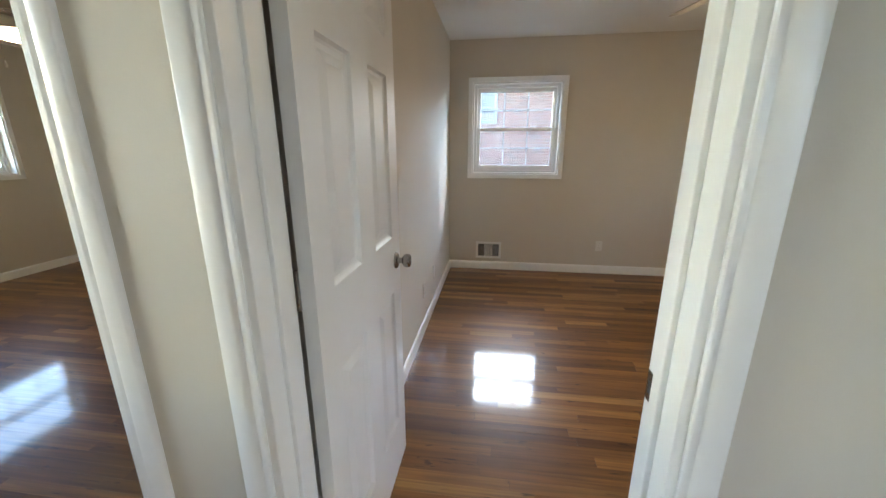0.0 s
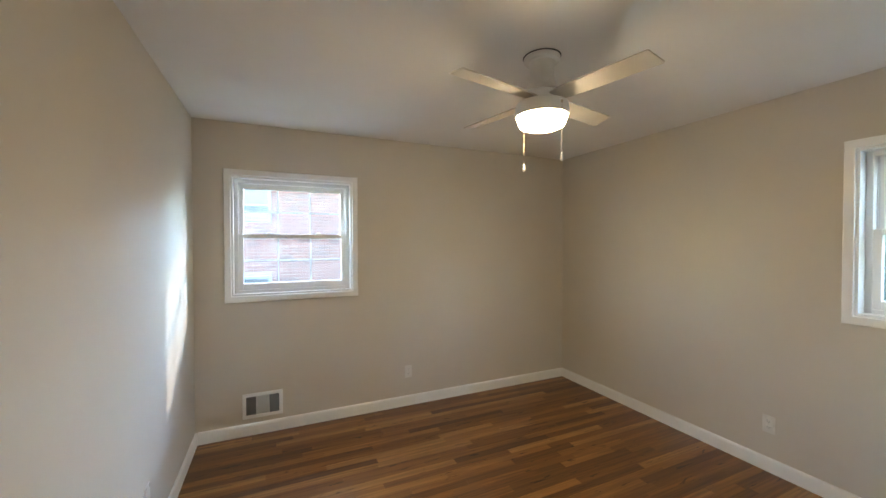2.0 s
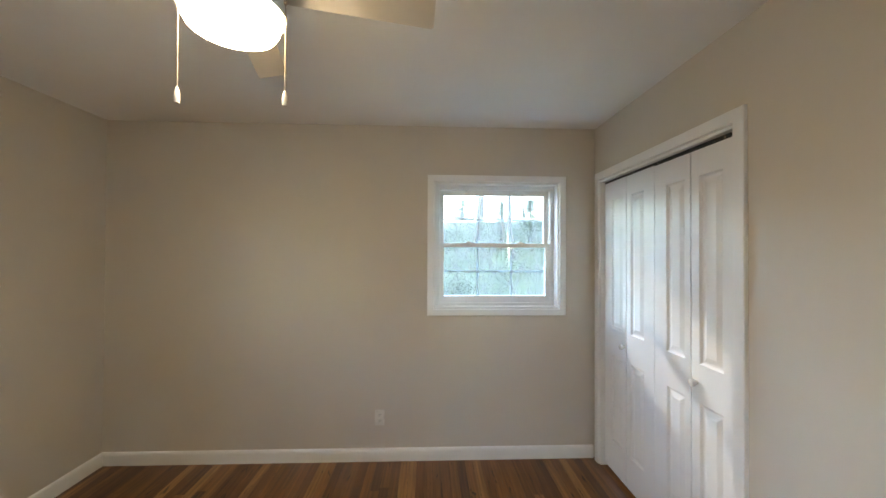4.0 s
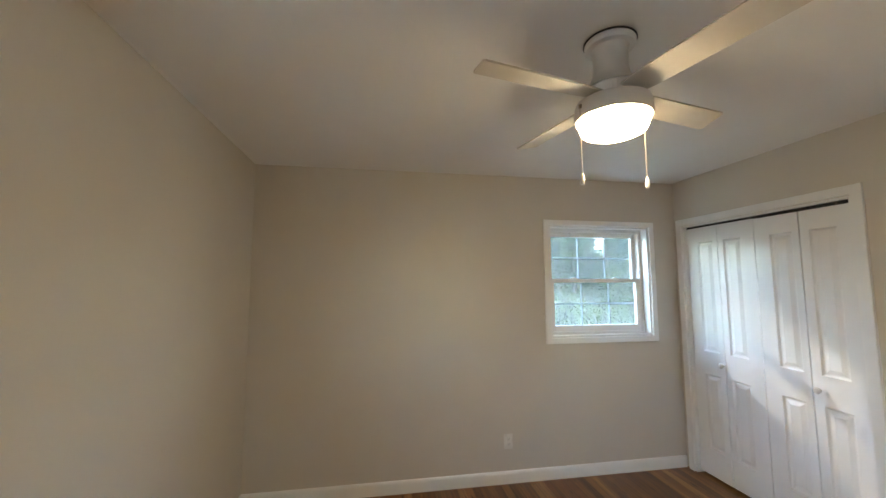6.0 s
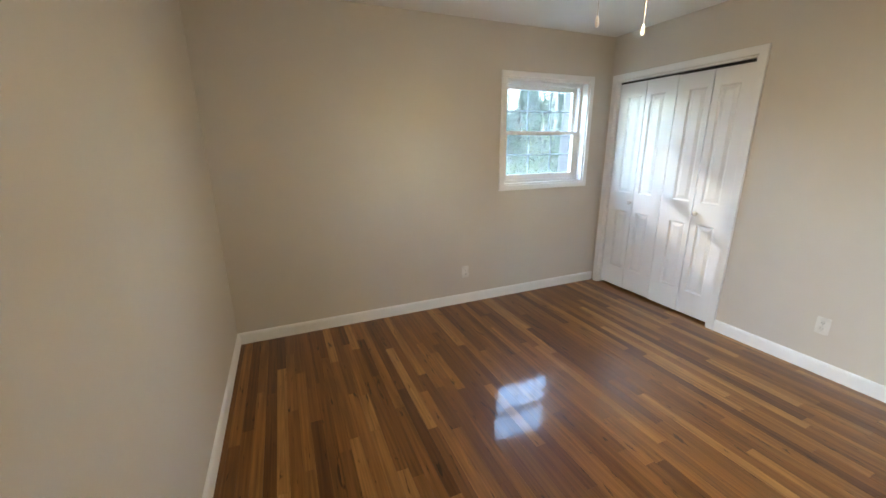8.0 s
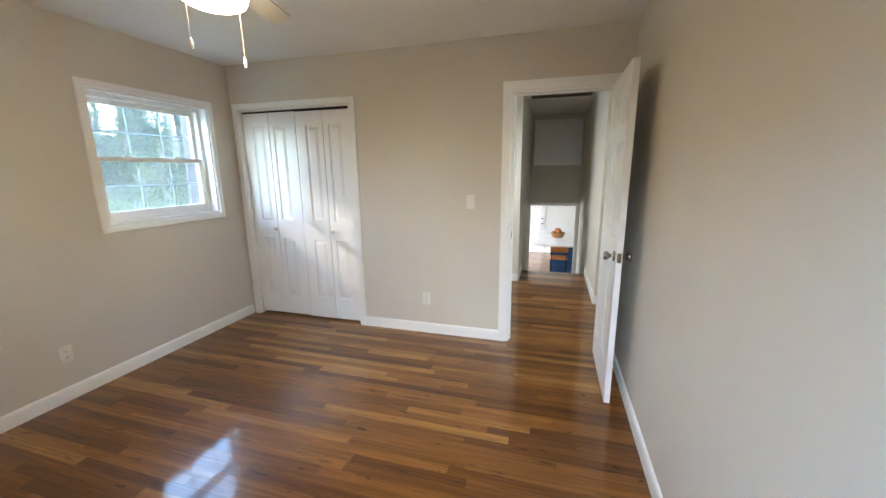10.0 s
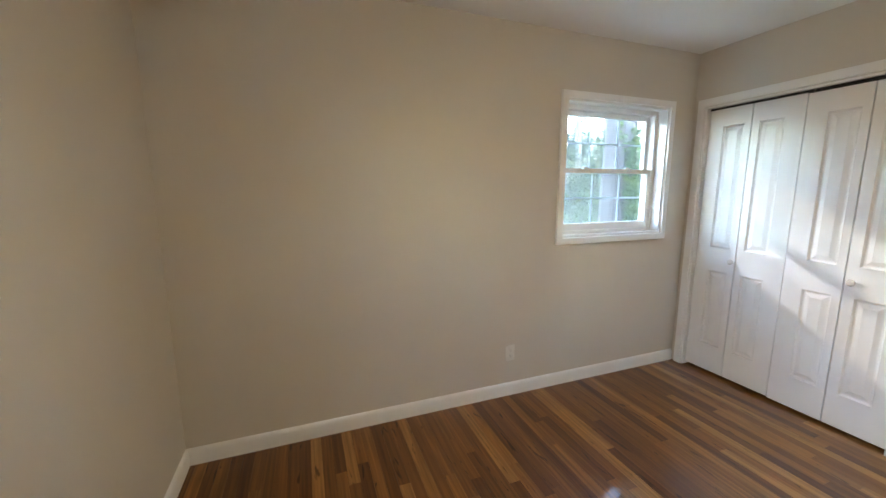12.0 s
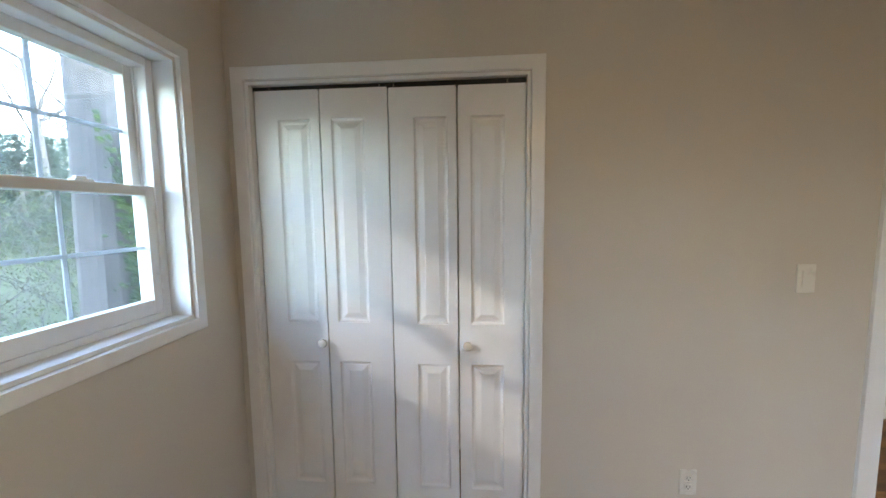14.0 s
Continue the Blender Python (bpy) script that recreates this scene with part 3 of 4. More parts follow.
window("window_1", "white double-hung window with grilles facing a brick house", "north", N_Y, *W1)
window("window_2", "white double-hung window with grilles facing the woods", "east", E_X, *W2)
window("window_3", "white double-hung window of the neighbouring room", "west", -4.68, *R3W)

# ---- bedroom door ----
DOOR_W = 0.712
door = thing("door", "white six-panel door standing open against the wall", "door", pose(0.140, 0.027, 0.012, 0, 0, 90))
part("slab", panel_slab(DOOR_W, 2.015, 0.035, [(0.097, 0.290), (0.420, 0.613)], [(0.235, 0.82), (1.038, 1.597), (1.712, 1.91)], sink=0.011), DOOR_WHITE, door)
for out in (-1, 1):
    k = part("door_knob", lathe([(0.0, 0.0), (0.032, 0.0), (0.0325, 0.004), (0.029, 0.008), (0.013, 0.010), (0.011, 0.022), (0.012, 0.028), (0.020, 0.031), (0.0245, 0.036), (0.0265, 0.046), (0.0255, 0.054), (0.021, 0.0585), (0.012, 0.060), (0.0, 0.060)], 28), NICKEL, door, "satin nickel door knob", True)
    k.matrix_basis = pose(DOOR_W - 0.062, 0.0 if out < 0 else 0.035, 0.938, 90 if out < 0 else -90)
part("latch_plate", boxes((DOOR_W, DOOR_W + 0.0012, 0.006, 0.029, 0.910, 0.967)), NICKEL, door, "satin nickel latch plate")
for z in (0.22, 1.02, 1.78):
    hinge = part("hinge", lathe([(0.0, 0.0), (0.006, 0.0), (0.006, 0.09), (0.0, 0.09)], 12), NICKEL, door, "nickel butt hinge", True)
    hinge.matrix_basis = pose(-0.006, 0.038, z)

# ---- closet ----
door_frame_c = thing("closet_frame", "white flat casing round the closet opening", "door frame", kind="structure")
part("jamb", boxes((CLO_X0 - 0.001, CLO_X0 + 0.012, -WALL, 0.003, 0, CLO_TOP), (CLO_X1 - 0.012, CLO_X1 + 0.001, -WALL, 0.003, 0, CLO_TOP), (CLO_X0 + 0.012, CLO_X1 - 0.012, -WALL, 0.003, CLO_TOP - 0.012, CLO_TOP + 0.001)), WHITE, door_frame_c)
part("casing", frame_sweep(on_wall("south", 0.0), CLO_X0 + 0.002, CLO_X1 - 0.002, 0, CLO_TOP, FLAT_TRIM, False), WHITE, door_frame_c, smooth=True)
track = thing("bifold_track", "black steel bifold track under the closet head", "door track")
part("rail", boxes((CLO_X0 + 0.012, CLO_X1 - 0.012, -0.058, -0.030, CLO_TOP - 0.034, CLO_TOP - 0.012), bevel=0.002), TRACK, track)
for x in (2.33, 2.80, 2.86, 3.34):
    part("pivot", lathe([(0, 0), (0.007, 0), (0.007, 0.02), (0, 0.02)], 10), NICKEL, track).matrix_basis = pose(x, -0.036, CLO_TOP - 0.036)
LEAF = [(2.250, 2.5325), (2.5355, 2.8225), (2.8255, 3.1185), (3.1215, 3.4065)]
for n, (x0, x1) in enumerate(LEAF):
    w = x1 - x0
    leaf = thing("closet_door", "white moulded bifold closet door leaf" + (" with a round white knob" if n in (0, 3) else ""), "closet door", pose(x1, -0.028 + 0.0015 * (n % 2), 0.020 if n < 2 else 0.025, 0, 0, 180), "bifold closet leaves")
    c = {0: 0.128, 1: 0.175, 2: 0.123, 3: 0.172}[n]
    left = x1 - x0 - c if n in (0, 2) else w - c
    mid = {0: 2.410, 1: 2.648, 2: 3.002, 3: 3.236}[n]
    a = x1 - (mid + 0.071)
    b = x1 - (mid - 0.071)
    slab = part("slab", panel_slab(w - 0.003, 1.981, 0.028, [(a, b)], [(0.205, 0.79), (0.972, 1.858)], sink=0.011, edge=0.010, flat=0.008, slope=0.024), DOOR_WHITE, leaf)
    if n in (0, 3):
        kx = 2.497 if n == 0 else 3.140
        k = part("knob", lathe([(0, 0), (0.009, 0), (0.0085, 0.010), (0.012, 0.014), (0.0180, 0.019), (0.0195, 0.025), (0.0170, 0.032), (0.009, 0.0365), (0, 0.037)], 24), KNOB, leaf, "round white knob", True)
        k.matrix_basis = pose(x1 - kx, 0, 0.883, 90)


# ---- plates, register ----
def wall_plate(side, depth, u, v, kind):
    """A cover plate: 'outlet', 'switch' or 'blank'."""
    labels = {"outlet": "white duplex outlet on the wall above the baseboard", "switch": "white rocker light switch by the door", "blank": "small white cable plate on the wall"}
    turn = {"south": 180, "north": 0, "east": -90, "west": 90}[side]
    at = {"south": (u, depth, v), "north": (u, depth, v), "east": (depth, u, v), "west": (depth, u, v)}[side]
    t = thing({"outlet": "power_outlet", "switch": "light_switch", "blank": "cable_plate"}[kind], labels[kind], {"outlet": "outlet", "switch": "switch", "blank": "cable plate"}[kind], pose(*at, 0, 0, turn))
    part("cover_plate", boxes((-0.035, 0.035, -0.006, 0.0, -0.057, 0.057), bevel=0.0025), PLATE, t)
    if kind == "outlet":
        for dz in (-0.0195, 0.0195):
            r = part("receptacle", boxes((-0.0165, 0.0165, -0.008, -0.006, dz - 0.014, dz + 0.014), bevel=0.003, segments=1), PLATE, t)
            part("slot", boxes((-0.0075, -0.0055, -0.0086, -0.0079, dz - 0.002, dz + 0.007), (0.0055, 0.0075, -0.0086, -0.0079, dz - 0.002, dz + 0.006), (-0.002, 0.002, -0.0086, -0.0079, dz - 0.010, dz - 0.006)), SLOT, r)
    elif kind == "switch":
        part("rocker", boxes((-0.0165, 0.0165, -0.010, -0.006, -0.033, 0.033), bevel=0.0015), PLATE, t)
    for dz in ((0.0,) if kind == "outlet" else (-0.042, 0.042)):
        part("screw", lathe([(0, 0), (0.003, 0), (0.0025, 0.001), (0, 0.0012)], 10), PLATE, t).matrix_basis = pose(0, -0.006, dz, 90)
    return t


wall_plate("north", N_Y, 1.676, 0.315, "outlet")
wall_plate("east", E_X, 1.588, 0.312, "outlet")
wall_plate("west", 0.0, 1.935, 0.325, "outlet")
wall_plate("west", 0.0, 2.388, 0.325, "blank")
wall_plate("south", 0.0, 1.565, 0.325, "outlet")
wall_plate("south", 0.0, 1.162, 1.203, "switch")

reg = thing("air_register", "white wall register with dark louvres low on the wall", "vent", pose(0.457, N_Y, 0.228))
RW, RH = 0.145, 0.098
part("register_frame", boxes((-RW, RW, -0.008, 0, -RH, -RH + 0.026), (-RW, RW, -0.008, 0, RH - 0.026, RH), (-RW, -RW + 0.026, -0.008, 0, -RH + 0.026, RH - 0.026), (RW - 0.026, RW, -0.008, 0, -RH + 0.026, RH - 0.026),
     (-0.047, -0.043, -0.007, 0, -RH + 0.026, RH - 0.026), (0.043, 0.047, -0.007, 0, -RH + 0.026, RH - 0.026), bevel=0.0015, segments=1), WHITE, reg)
# thin dark sheet on the wall gives the shade inside the register
part("duct_shade_sheet", boxes((-RW + 0.027, RW - 0.027, -0.0022, -0.0006, -RH + 0.027, RH - 0.027)), DUCT_SHADE, reg, "dark sheet for the shaded opening behind the louvres")
for lo_x, hi_x, tilt in ((-RW + 0.026, -0.047, 40), (-0.043, 0.043, 5), (0.047, RW - 0.026, -40)):
    n = 13 if tilt != 5 else 12
    for i in range(n):
        x = lo_x + (hi_x - lo_x) * (i + 0.5) / n
        s = part("louvre", boxes((-0.0006, 0.0006, -0.0025, 0.0025, -RH + 0.026, RH - 0.026)), GREY_METAL if tilt != 5 else WHITE, reg)
        s.matrix_basis = pose(x, -0.005, 0, 0, 0, tilt if tilt != 5 else 62)
part("lever", boxes((RW - 0.020, RW - 0.014, -0.022, -0.008, -0.02, 0.005), bevel=0.001), WHITE, reg)


# ---- ceiling fan ----
def ceiling_fan(at, turn, label):
    fan = thing("ceiling_fan", label, "ceiling fan", at)
    # dark disc put in for the shade in the gap above the canopy
    part("canopy_gap_disc", lathe([(0, 0.0), (0.093, 0.0), (0.093, -0.004), (0, -0.004)], 48), SLOT, fan, "dark ring for the shaded gap at the ceiling")
    part("canopy", lathe([(0, -0.004), (0.088, -0.004), (0.090, -0.008), (0.089, -0.020), (0.084, -0.026), (0.066, -0.029), (0.061, -0.036), (0.060, -0.105), (0.064, -0.130), (0.074, -0.152), (0.086, -0.168), (0.092, -0.180), (0, -0.180)], 48), FAN_WHITE, fan, smooth=True)
    part("flywheel", lathe([(0, -0.180), (0.080, -0.180), (0.080, -0.228), (0, -0.228)], 32), FAN_WHITE, fan)
    part("motor_housing", lathe([(0, -0.226), (0.090, -0.226), (0.112, -0.229), (0.126, -0.236), (0.131, -0.248), (0.133, -0.290), (0.131, -0.299), (0.126, -0.299), (0.126, -0.290), (0, -0.290)], 56), FAN_WHITE, fan, smooth=True)
    part("light_bowl", lathe([(0, -0.291), (0.122, -0.291), (0.1235, -0.299), (0.122, -0.306), (0.116, -0.330), (0.108, -0.344), (0.090, -0.352), (0.05, -0.357), (0, -0.358)], 56), BOWL, fan, "lit frosted glass bowl", True)
    for i in range(4):
        bm = bmesh.new()
        pts = [(0.075, -0.040), (0.14, -0.050), (0.535, -0.056), (0.541, -0.051), (0.556, 0.047), (0.551, 0.055), (0.14, 0.050), (0.075, 0.040)]
        bot = [bm.verts.new((x, y, 0)) for x, y in pts]
        topv = [bm.verts.new((x, y, 0.006)) for x, y in pts]
        bm.faces.new(bot)
        bm.faces.new(topv)
        for j in range(len(pts)):
            bm.faces.new((bot[j], bot[(j + 1) % len(pts)], topv[(j + 1) % len(pts)], topv[j]))
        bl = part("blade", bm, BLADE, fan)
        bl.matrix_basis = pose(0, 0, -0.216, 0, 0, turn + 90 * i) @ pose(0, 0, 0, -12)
        iron = part("blade_iron", boxes((0.06, 0.17, -0.018, 0.018, 0.006, 0.010), (0.12, 0.17, -0.034, 0.034, 0.0062, 0.0098), bevel=0.001, segments=1), FAN_WHITE, bl)
    for ang, drop in ((94, 0.546), (274, 0.542)):
        bm = bmesh.new()
        z = -0.262
        while z > -drop + 0.04:
            bmesh.ops.create_icosphere(bm, subdivisions=1, radius=0.0016, matrix=Matrix.Translation((0, 0, z)))
            z -= 0.0047
        box_into(bm, -0.0006, 0.0006, -0.0006, 0.0006, -drop + 0.04, -0.262)
        ch = part("pull_chain", bm, BRASS, fan, "thin bead pull chain")
        ch.matrix_basis = pose(0.1350 * math.cos(radians(ang)), 0.1350 * math.sin(radians(ang)), 0)
        tab = part("pull_tab", lathe([(0, -drop), (0.006, -drop), (0.0075, -drop + 0.008), (0.007, -drop + 0.024), (0.004, -drop + 0.036), (0.002, -drop + 0.041), (0, -drop + 0.041)], 14), PLATE, ch, "white pull tab", True)
        eye = part("chain_exit", boxes((-0.006, 0.003, -0.004, 0.004, -0.269, -0.255), bevel=0.001), BRASS, ch)
    return fan


ceiling_fan(pose(1.785, 1.765, CEIL), 12, "white four-blade ceiling fan with a lit glass bowl")
ceiling_fan(pose(-2.74, 1.73, CEIL), 30, "white four-blade ceiling fan in the neighbouring room")

# ---- kitchen seen down the stairs ----
island = thing("kitchen_island", "navy blue island cabinet with panelled end", "kitchen island", pose(0, 0, LOW))
part("body", boxes((-0.5, 0.5, -8.1, -6.52, 0.1, 0.88), bevel=0.003), BLUE, island)
part("toe_kick", boxes((-0.45, 0.45, -8.05, -6.58, 0, 0.1)), SLOT, island)
for z0, z1 in ((0.13, 0.36), (0.39, 0.62), (0.65, 0.86)):
    d = part("drawer_front", boxes((-0.46, 0.46, -6.52, -6.50, z0, z1), bevel=0.003), BLUE, island)
    part("handle", boxes((-0.07, 0.07, -6.50, -6.475, (z0 + z1) / 2 - 0.006, (z0 + z1) / 2 + 0.006), bevel=0.003), NICKEL, d)
solid("island_worktop", boxes((-0.56, 0.9, -8.2, -6.2, LOW + 0.88, LOW + 0.92), bevel=0.004), QUARTZ, "white stone worktop on the blue island", "worktop")


def stool(at):
    s = thing("bar_stool", "orange-brown wooden bar stool with a low back", "stool", at)
    part("seat", boxes((-0.2, 0.2, -0.19, 0.19, 0.62, 0.655), bevel=0.012), ORANGE_WOOD, s)
    part("backrest", boxes((-0.2, 0.2, 0.15, 0.185, 0.80, 0.93), bevel=0.01), ORANGE_WOOD, s)
    for x in (-0.17, 0.17):
        part("back_post", boxes((x - 0.012, x + 0.012, 0.16, 0.18, 0.64, 0.83), bevel=0.003), TRACK, s)
        for y in (-0.16, 0.16):
            part("leg", boxes((x - 0.013, x + 0.013, y - 0.013, y + 0.013, 0, 0.625), bevel=0.003), TRACK, s)
    part("foot_rail", boxes((-0.16, 0.16, -0.168, -0.152, 0.22, 0.24), bevel=0.003), TRACK, s)


stool(pose(0.30, -6.12, LOW, 0, 0, 0))
basket = thing("fruit_basket", "woven basket of orange fruit on the island", "basket", pose(0.33, -7.35, LOW + 0.92))
part("bowl", lathe([(0, 0), (0.13, 0), (0.17, 0.06), (0.19, 0.13), (0.185, 0.135), (0.16, 0.06), (0.12, 0.02), (0, 0.02)], 28), WICKER, basket, smooth=True)
for i in range(9):
    a = i * 2.4
    r = 0.03 + 0.011 * i
    bm = bmesh.new()
    bmesh.ops.create_icosphere(bm, subdivisions=2, radius=0.05)
    part("fruit", bm, ORANGE_WOOD, basket, "orange fruit", True).matrix_basis = pose(r * math.cos(a), r * math.sin(a), 0.17 - 0.004 * i + 0.04 * (i < 3))
kd = thing("door_kitchen", "white panelled outer door at the back of the kitchen", "door", pose(1.62, KY0 + 0.04, LOW + 0.01, 0, 0, 180))
part("slab", panel_slab(0.91, 2.03, 0.04, [(0.13, 0.40), (0.51, 0.78)], [(0.24, 0.84), (1.05, 1.62), (1.73, 1.93)]), DOOR_WHITE, kd)
for z in (0.95, 1.12):
    part("lever" if z < 1 else "deadbolt", boxes((0.79, 0.86, -0.05, 0.0, z, z + 0.03), bevel=0.004), TRACK, kd, "dark metal lock")


# ---- outside ----
GROUND_Z = -1.6
GRASS = surface("rough grass and leaf litter", (0.105, 0.108, 0.05), 0.9, 0.35, 0.35, 0.1, 30)
BARK = surface("grey bark", (0.135, 0.115, 0.105), 0.9, 0.4, 7, 0.2, 40)
TRUNK_BARK = surface("dark furrowed bark", (0.085, 0.071, 0.066), 0.9, 0.45, 9, 0.3, 30)
LEAVES = foliage("green leaves", (0.055, 0.072, 0.030), (0.11, 0.125, 0.048), 0.3)
IVY = foliage("ivy leaves", (0.028, 0.068, 0.014), (0.085, 0.135, 0.032), 2.0, (1.3, 1.2, 0.8))
NEEDLES = foliage("evergreen foliage", (0.085, 0.112, 0.080), (0.115, 0.142, 0.100), 0.8, (1.2, 1.15, 0.9))
SPRING = foliage("pale spring leaves", (0.075, 0.088, 0.045), (0.14, 0.15, 0.075), 0.7)
MORTAR = surface("pale mortar", (0.255, 0.24, 0.23), 0.9, 0.12, 3, 0.1, 60)


def brick_paint():
    m, nodes, links, bsdf = material("mixed red brick")
    r = ramp(nodes, [(0.0, (0.105, 0.058, 0.052)), (0.2, (0.165, 0.070, 0.055)), (0.7, (0.19, 0.082, 0.066)), (0.95, (0.21, 0.11, 0.09)), (1.0, (0.225, 0.145, 0.125))])
    links.new(nodes.new("ShaderNodeObjectInfo").outputs["Random"], r.inputs["Fac"])
    links.new(r.outputs["Color"], bsdf.inputs["Base Color"])
    bsdf.inputs["Roughness"].default_value = 0.9
    pos = nodes.new("ShaderNodeNewGeometry").outputs["Position"]
    n = noise_node(nodes, links, pos, 60, 4)
    b = nodes.new("ShaderNodeBump")
    b.inputs["Distance"].default_value = 0.003
    links.new(n.outputs["Fac"], b.inputs["Height"])
    links.new(b.outputs["Normal"], bsdf.inputs["Normal"])
    return m, nodes, links, r


BRICK, _bn, _bl, _br = brick_paint()
BRICK_REST, _rn, _rl, _rr = brick_paint()
_rl.new(_rn.new("ShaderNodeNewGeometry").outputs["Random Per Island"], _rr.inputs["Fac"])
ROOFING = surface("grey asphalt shingles", (0.09, 0.085, 0.08), 0.9, 0.2, 3, 0.1, 60)
BLUE_TRIM = surface("pale blue-white window frame", (0.17, 0.205, 0.24), 0.4, 0.04, 6)
DARK_GLASS = surface("dark window glass", (0.045, 0.06, 0.075), 0.12, 0.2, 2, spec=0.25)
BLIND = surface("cream blind", (0.165, 0.135, 0.09), 0.8, 0.08, 8)


def ground_sheet():
    bm = bmesh.new()
    n, size = 60, 400.0
    grid = []
    for i in range(n + 1):
        row = []
        for j in range(n + 1):
            a, b = 2 * i / n - 1, 2 * j / n - 1
            x, y = 5 + size * a * abs(a) ** 1.6, size * b * abs(b) ** 1.6
            far = max(0.0, x - 10)
            z = GROUND_Z + 0.10 * noise.noise((x * 0.3, y * 0.3, 0)) + 9.0 * (1 - math.exp(-far / 24)) + 0.8 * noise.noise((x * 0.05, y * 0.05, 3)) * min(1, far / 10)
            if -6 < x < 6 and -11 < y < 5:
                z = min(z, GROUND_Z)
            row.append(bm.verts.new((x, y, z)))
        grid.append(row)
    for i in range(n):
        for j in range(n):
            bm.faces.new((grid[i][j], grid[i + 1][j], grid[i + 1][j + 1], grid[i][j + 1]))
    return solid("ground", bm, GRASS, "rough grassy ground rising to wooded hills", "ground", "structure", True)


ground_sheet()
solid("foundation", boxes((-4.9, E_X + OUTER, -2.2, N_Y + OUTER, -1.9, -0.2)), MORTAR, "plain foundation under the bedrooms", "foundation", "structure")


def tube_into(verts, faces, p0, p1, r0, r1, sides=6):
    """A tapered limb segment."""
    axis = (p1 - p0).normalized()
    side = axis.orthogonal().normalized()
    other = axis.cross(side)
    base = len(verts)
    for p, r in ((p0, r0), (p1, r1)):
        for i in range(sides):
            a = 2 * math.pi * i / sides
            verts.append(p + (side * math.cos(a) + other * math.sin(a)) * r)
    for i in range(sides):
        faces.append((base + i, base + (i + 1) % sides, base + sides + (i + 1) % sides, base + sides + i))


def grow(rng, verts, faces, tips, p, way, length, r, depth):
    steps = 3
    for s in range(steps):
        way = (way + Vector((rng.uniform(-0.16, 0.16), rng.uniform(-0.16, 0.16), rng.uniform(-0.05, 0.12)))).normalized()
        q = p + way * (length / steps)
        r1 = r * 0.84
        tube_into(verts, faces, p, q, r, r1, 7 if depth > 2 else 4)
        if depth > 0 and (s > 0 or depth < 4):
            for _ in range(rng.choice((1, 2)) if depth > 1 else 2):
                a = rng.uniform(0, 2 * math.pi)
                out = (way * rng.uniform(0.35, 0.9) + Vector((math.cos(a), math.sin(a), rng.uniform(-0.1, 0.5))) * 0.8).normalized()
                grow(rng, verts, faces, tips, q, out, length * rng.uniform(0.45, 0.7), r1 * 0.55, depth - 1)
        p, r = q, r1
    tips.append((p, way))


def raw_mesh(name, verts, faces, material):
    me = bpy.data.meshes.new(name)
    me.from_pydata([tuple(v) for v in verts], [], faces)
    me.materials.append(material)
    return me


def leaf_quads(rng, centres, count, spread, size):
    verts, faces = [], []
    for _ in range(count):
        c = Vector(rng.choice(centres)) + Vector((rng.gauss(0, spread), rng.gauss(0, spread), rng.gauss(0, spread * 0.8)))
        a = Vector((rng.uniform(-1, 1), rng.uniform(-1, 1), rng.uniform(-0.6, 0.6))).normalized()
        b = a.orthogonal().normalized()
        s = size * rng.uniform(0.6, 1.3)
        k = len(verts)
        verts += [c - a * s, c + b * s * 0.5, c + a * s, c - b * s * 0.5]
        faces.append((k, k + 1, k + 2, k + 3))
    return verts, faces


def tree(seed, height, radius, label, leaf=None, leaves=0, spread=0.3, size=0.06, depth=4):
    rng = random.Random(seed)
    verts, faces, tips = [], [], []
    grow(rng, verts, faces, tips, Vector((0, 0, -0.2)), Vector((rng.uniform(-0.05, 0.05), rng.uniform(-0.05, 0.05), 1)), height * 0.6, radius, depth)
    t = thing("tree", label, "tree")
    tr = new("trunk", raw_mesh("trunk", verts, faces, BARK))
    tr.parent = t
    if leaves:
        v, f = leaf_quads(rng, [p for p, _ in tips], leaves, spread, size)
        c = new("crown", raw_mesh("crown", v, f, leaf))
        c.parent = t
    return t


def conifer(seed, height, width):
    rng = random.Random(seed)
    verts, faces = [], []
    tube_into(verts, faces, Vector((0, 0, -0.2)), Vector((0, 0, height)), 0.13, 0.02, 8)
    centres = []
    for i in range(170):
        h = height * rng.uniform(0.12, 1.0)
        a = rng.uniform(0, 6.283)
        reach = width * (1.05 - h / height) * rng.uniform(0.5, 1.1)
        tip = Vector((math.cos(a) * reach, math.sin(a) * reach, h - 0.12 * reach))
        tube_into(verts, faces, Vector((0, 0, h)), tip, 0.018, 0.006, 3)
        for k in range(4):
            centres.append(Vector((0, 0, h)).lerp(tip, 0.3 + 0.23 * k))
    t = thing("tree", "dense dark green evergreen tree in the woods", "tree")
    tr = new("trunk", raw_mesh("trunk", verts, faces, BARK))
    tr.parent = t
    v, f = leaf_quads(rng, centres, 9000, 0.14, 0.05)
    c = new("crown", raw_mesh("crown", v, f, NEEDLES))
    c.parent = t
    return t


def ground_at(x, y):
    far = max(0.0, x - 10)
    return GROUND_Z + 9.0 * (1 - math.exp(-far / 24))


rng = random.Random(5)
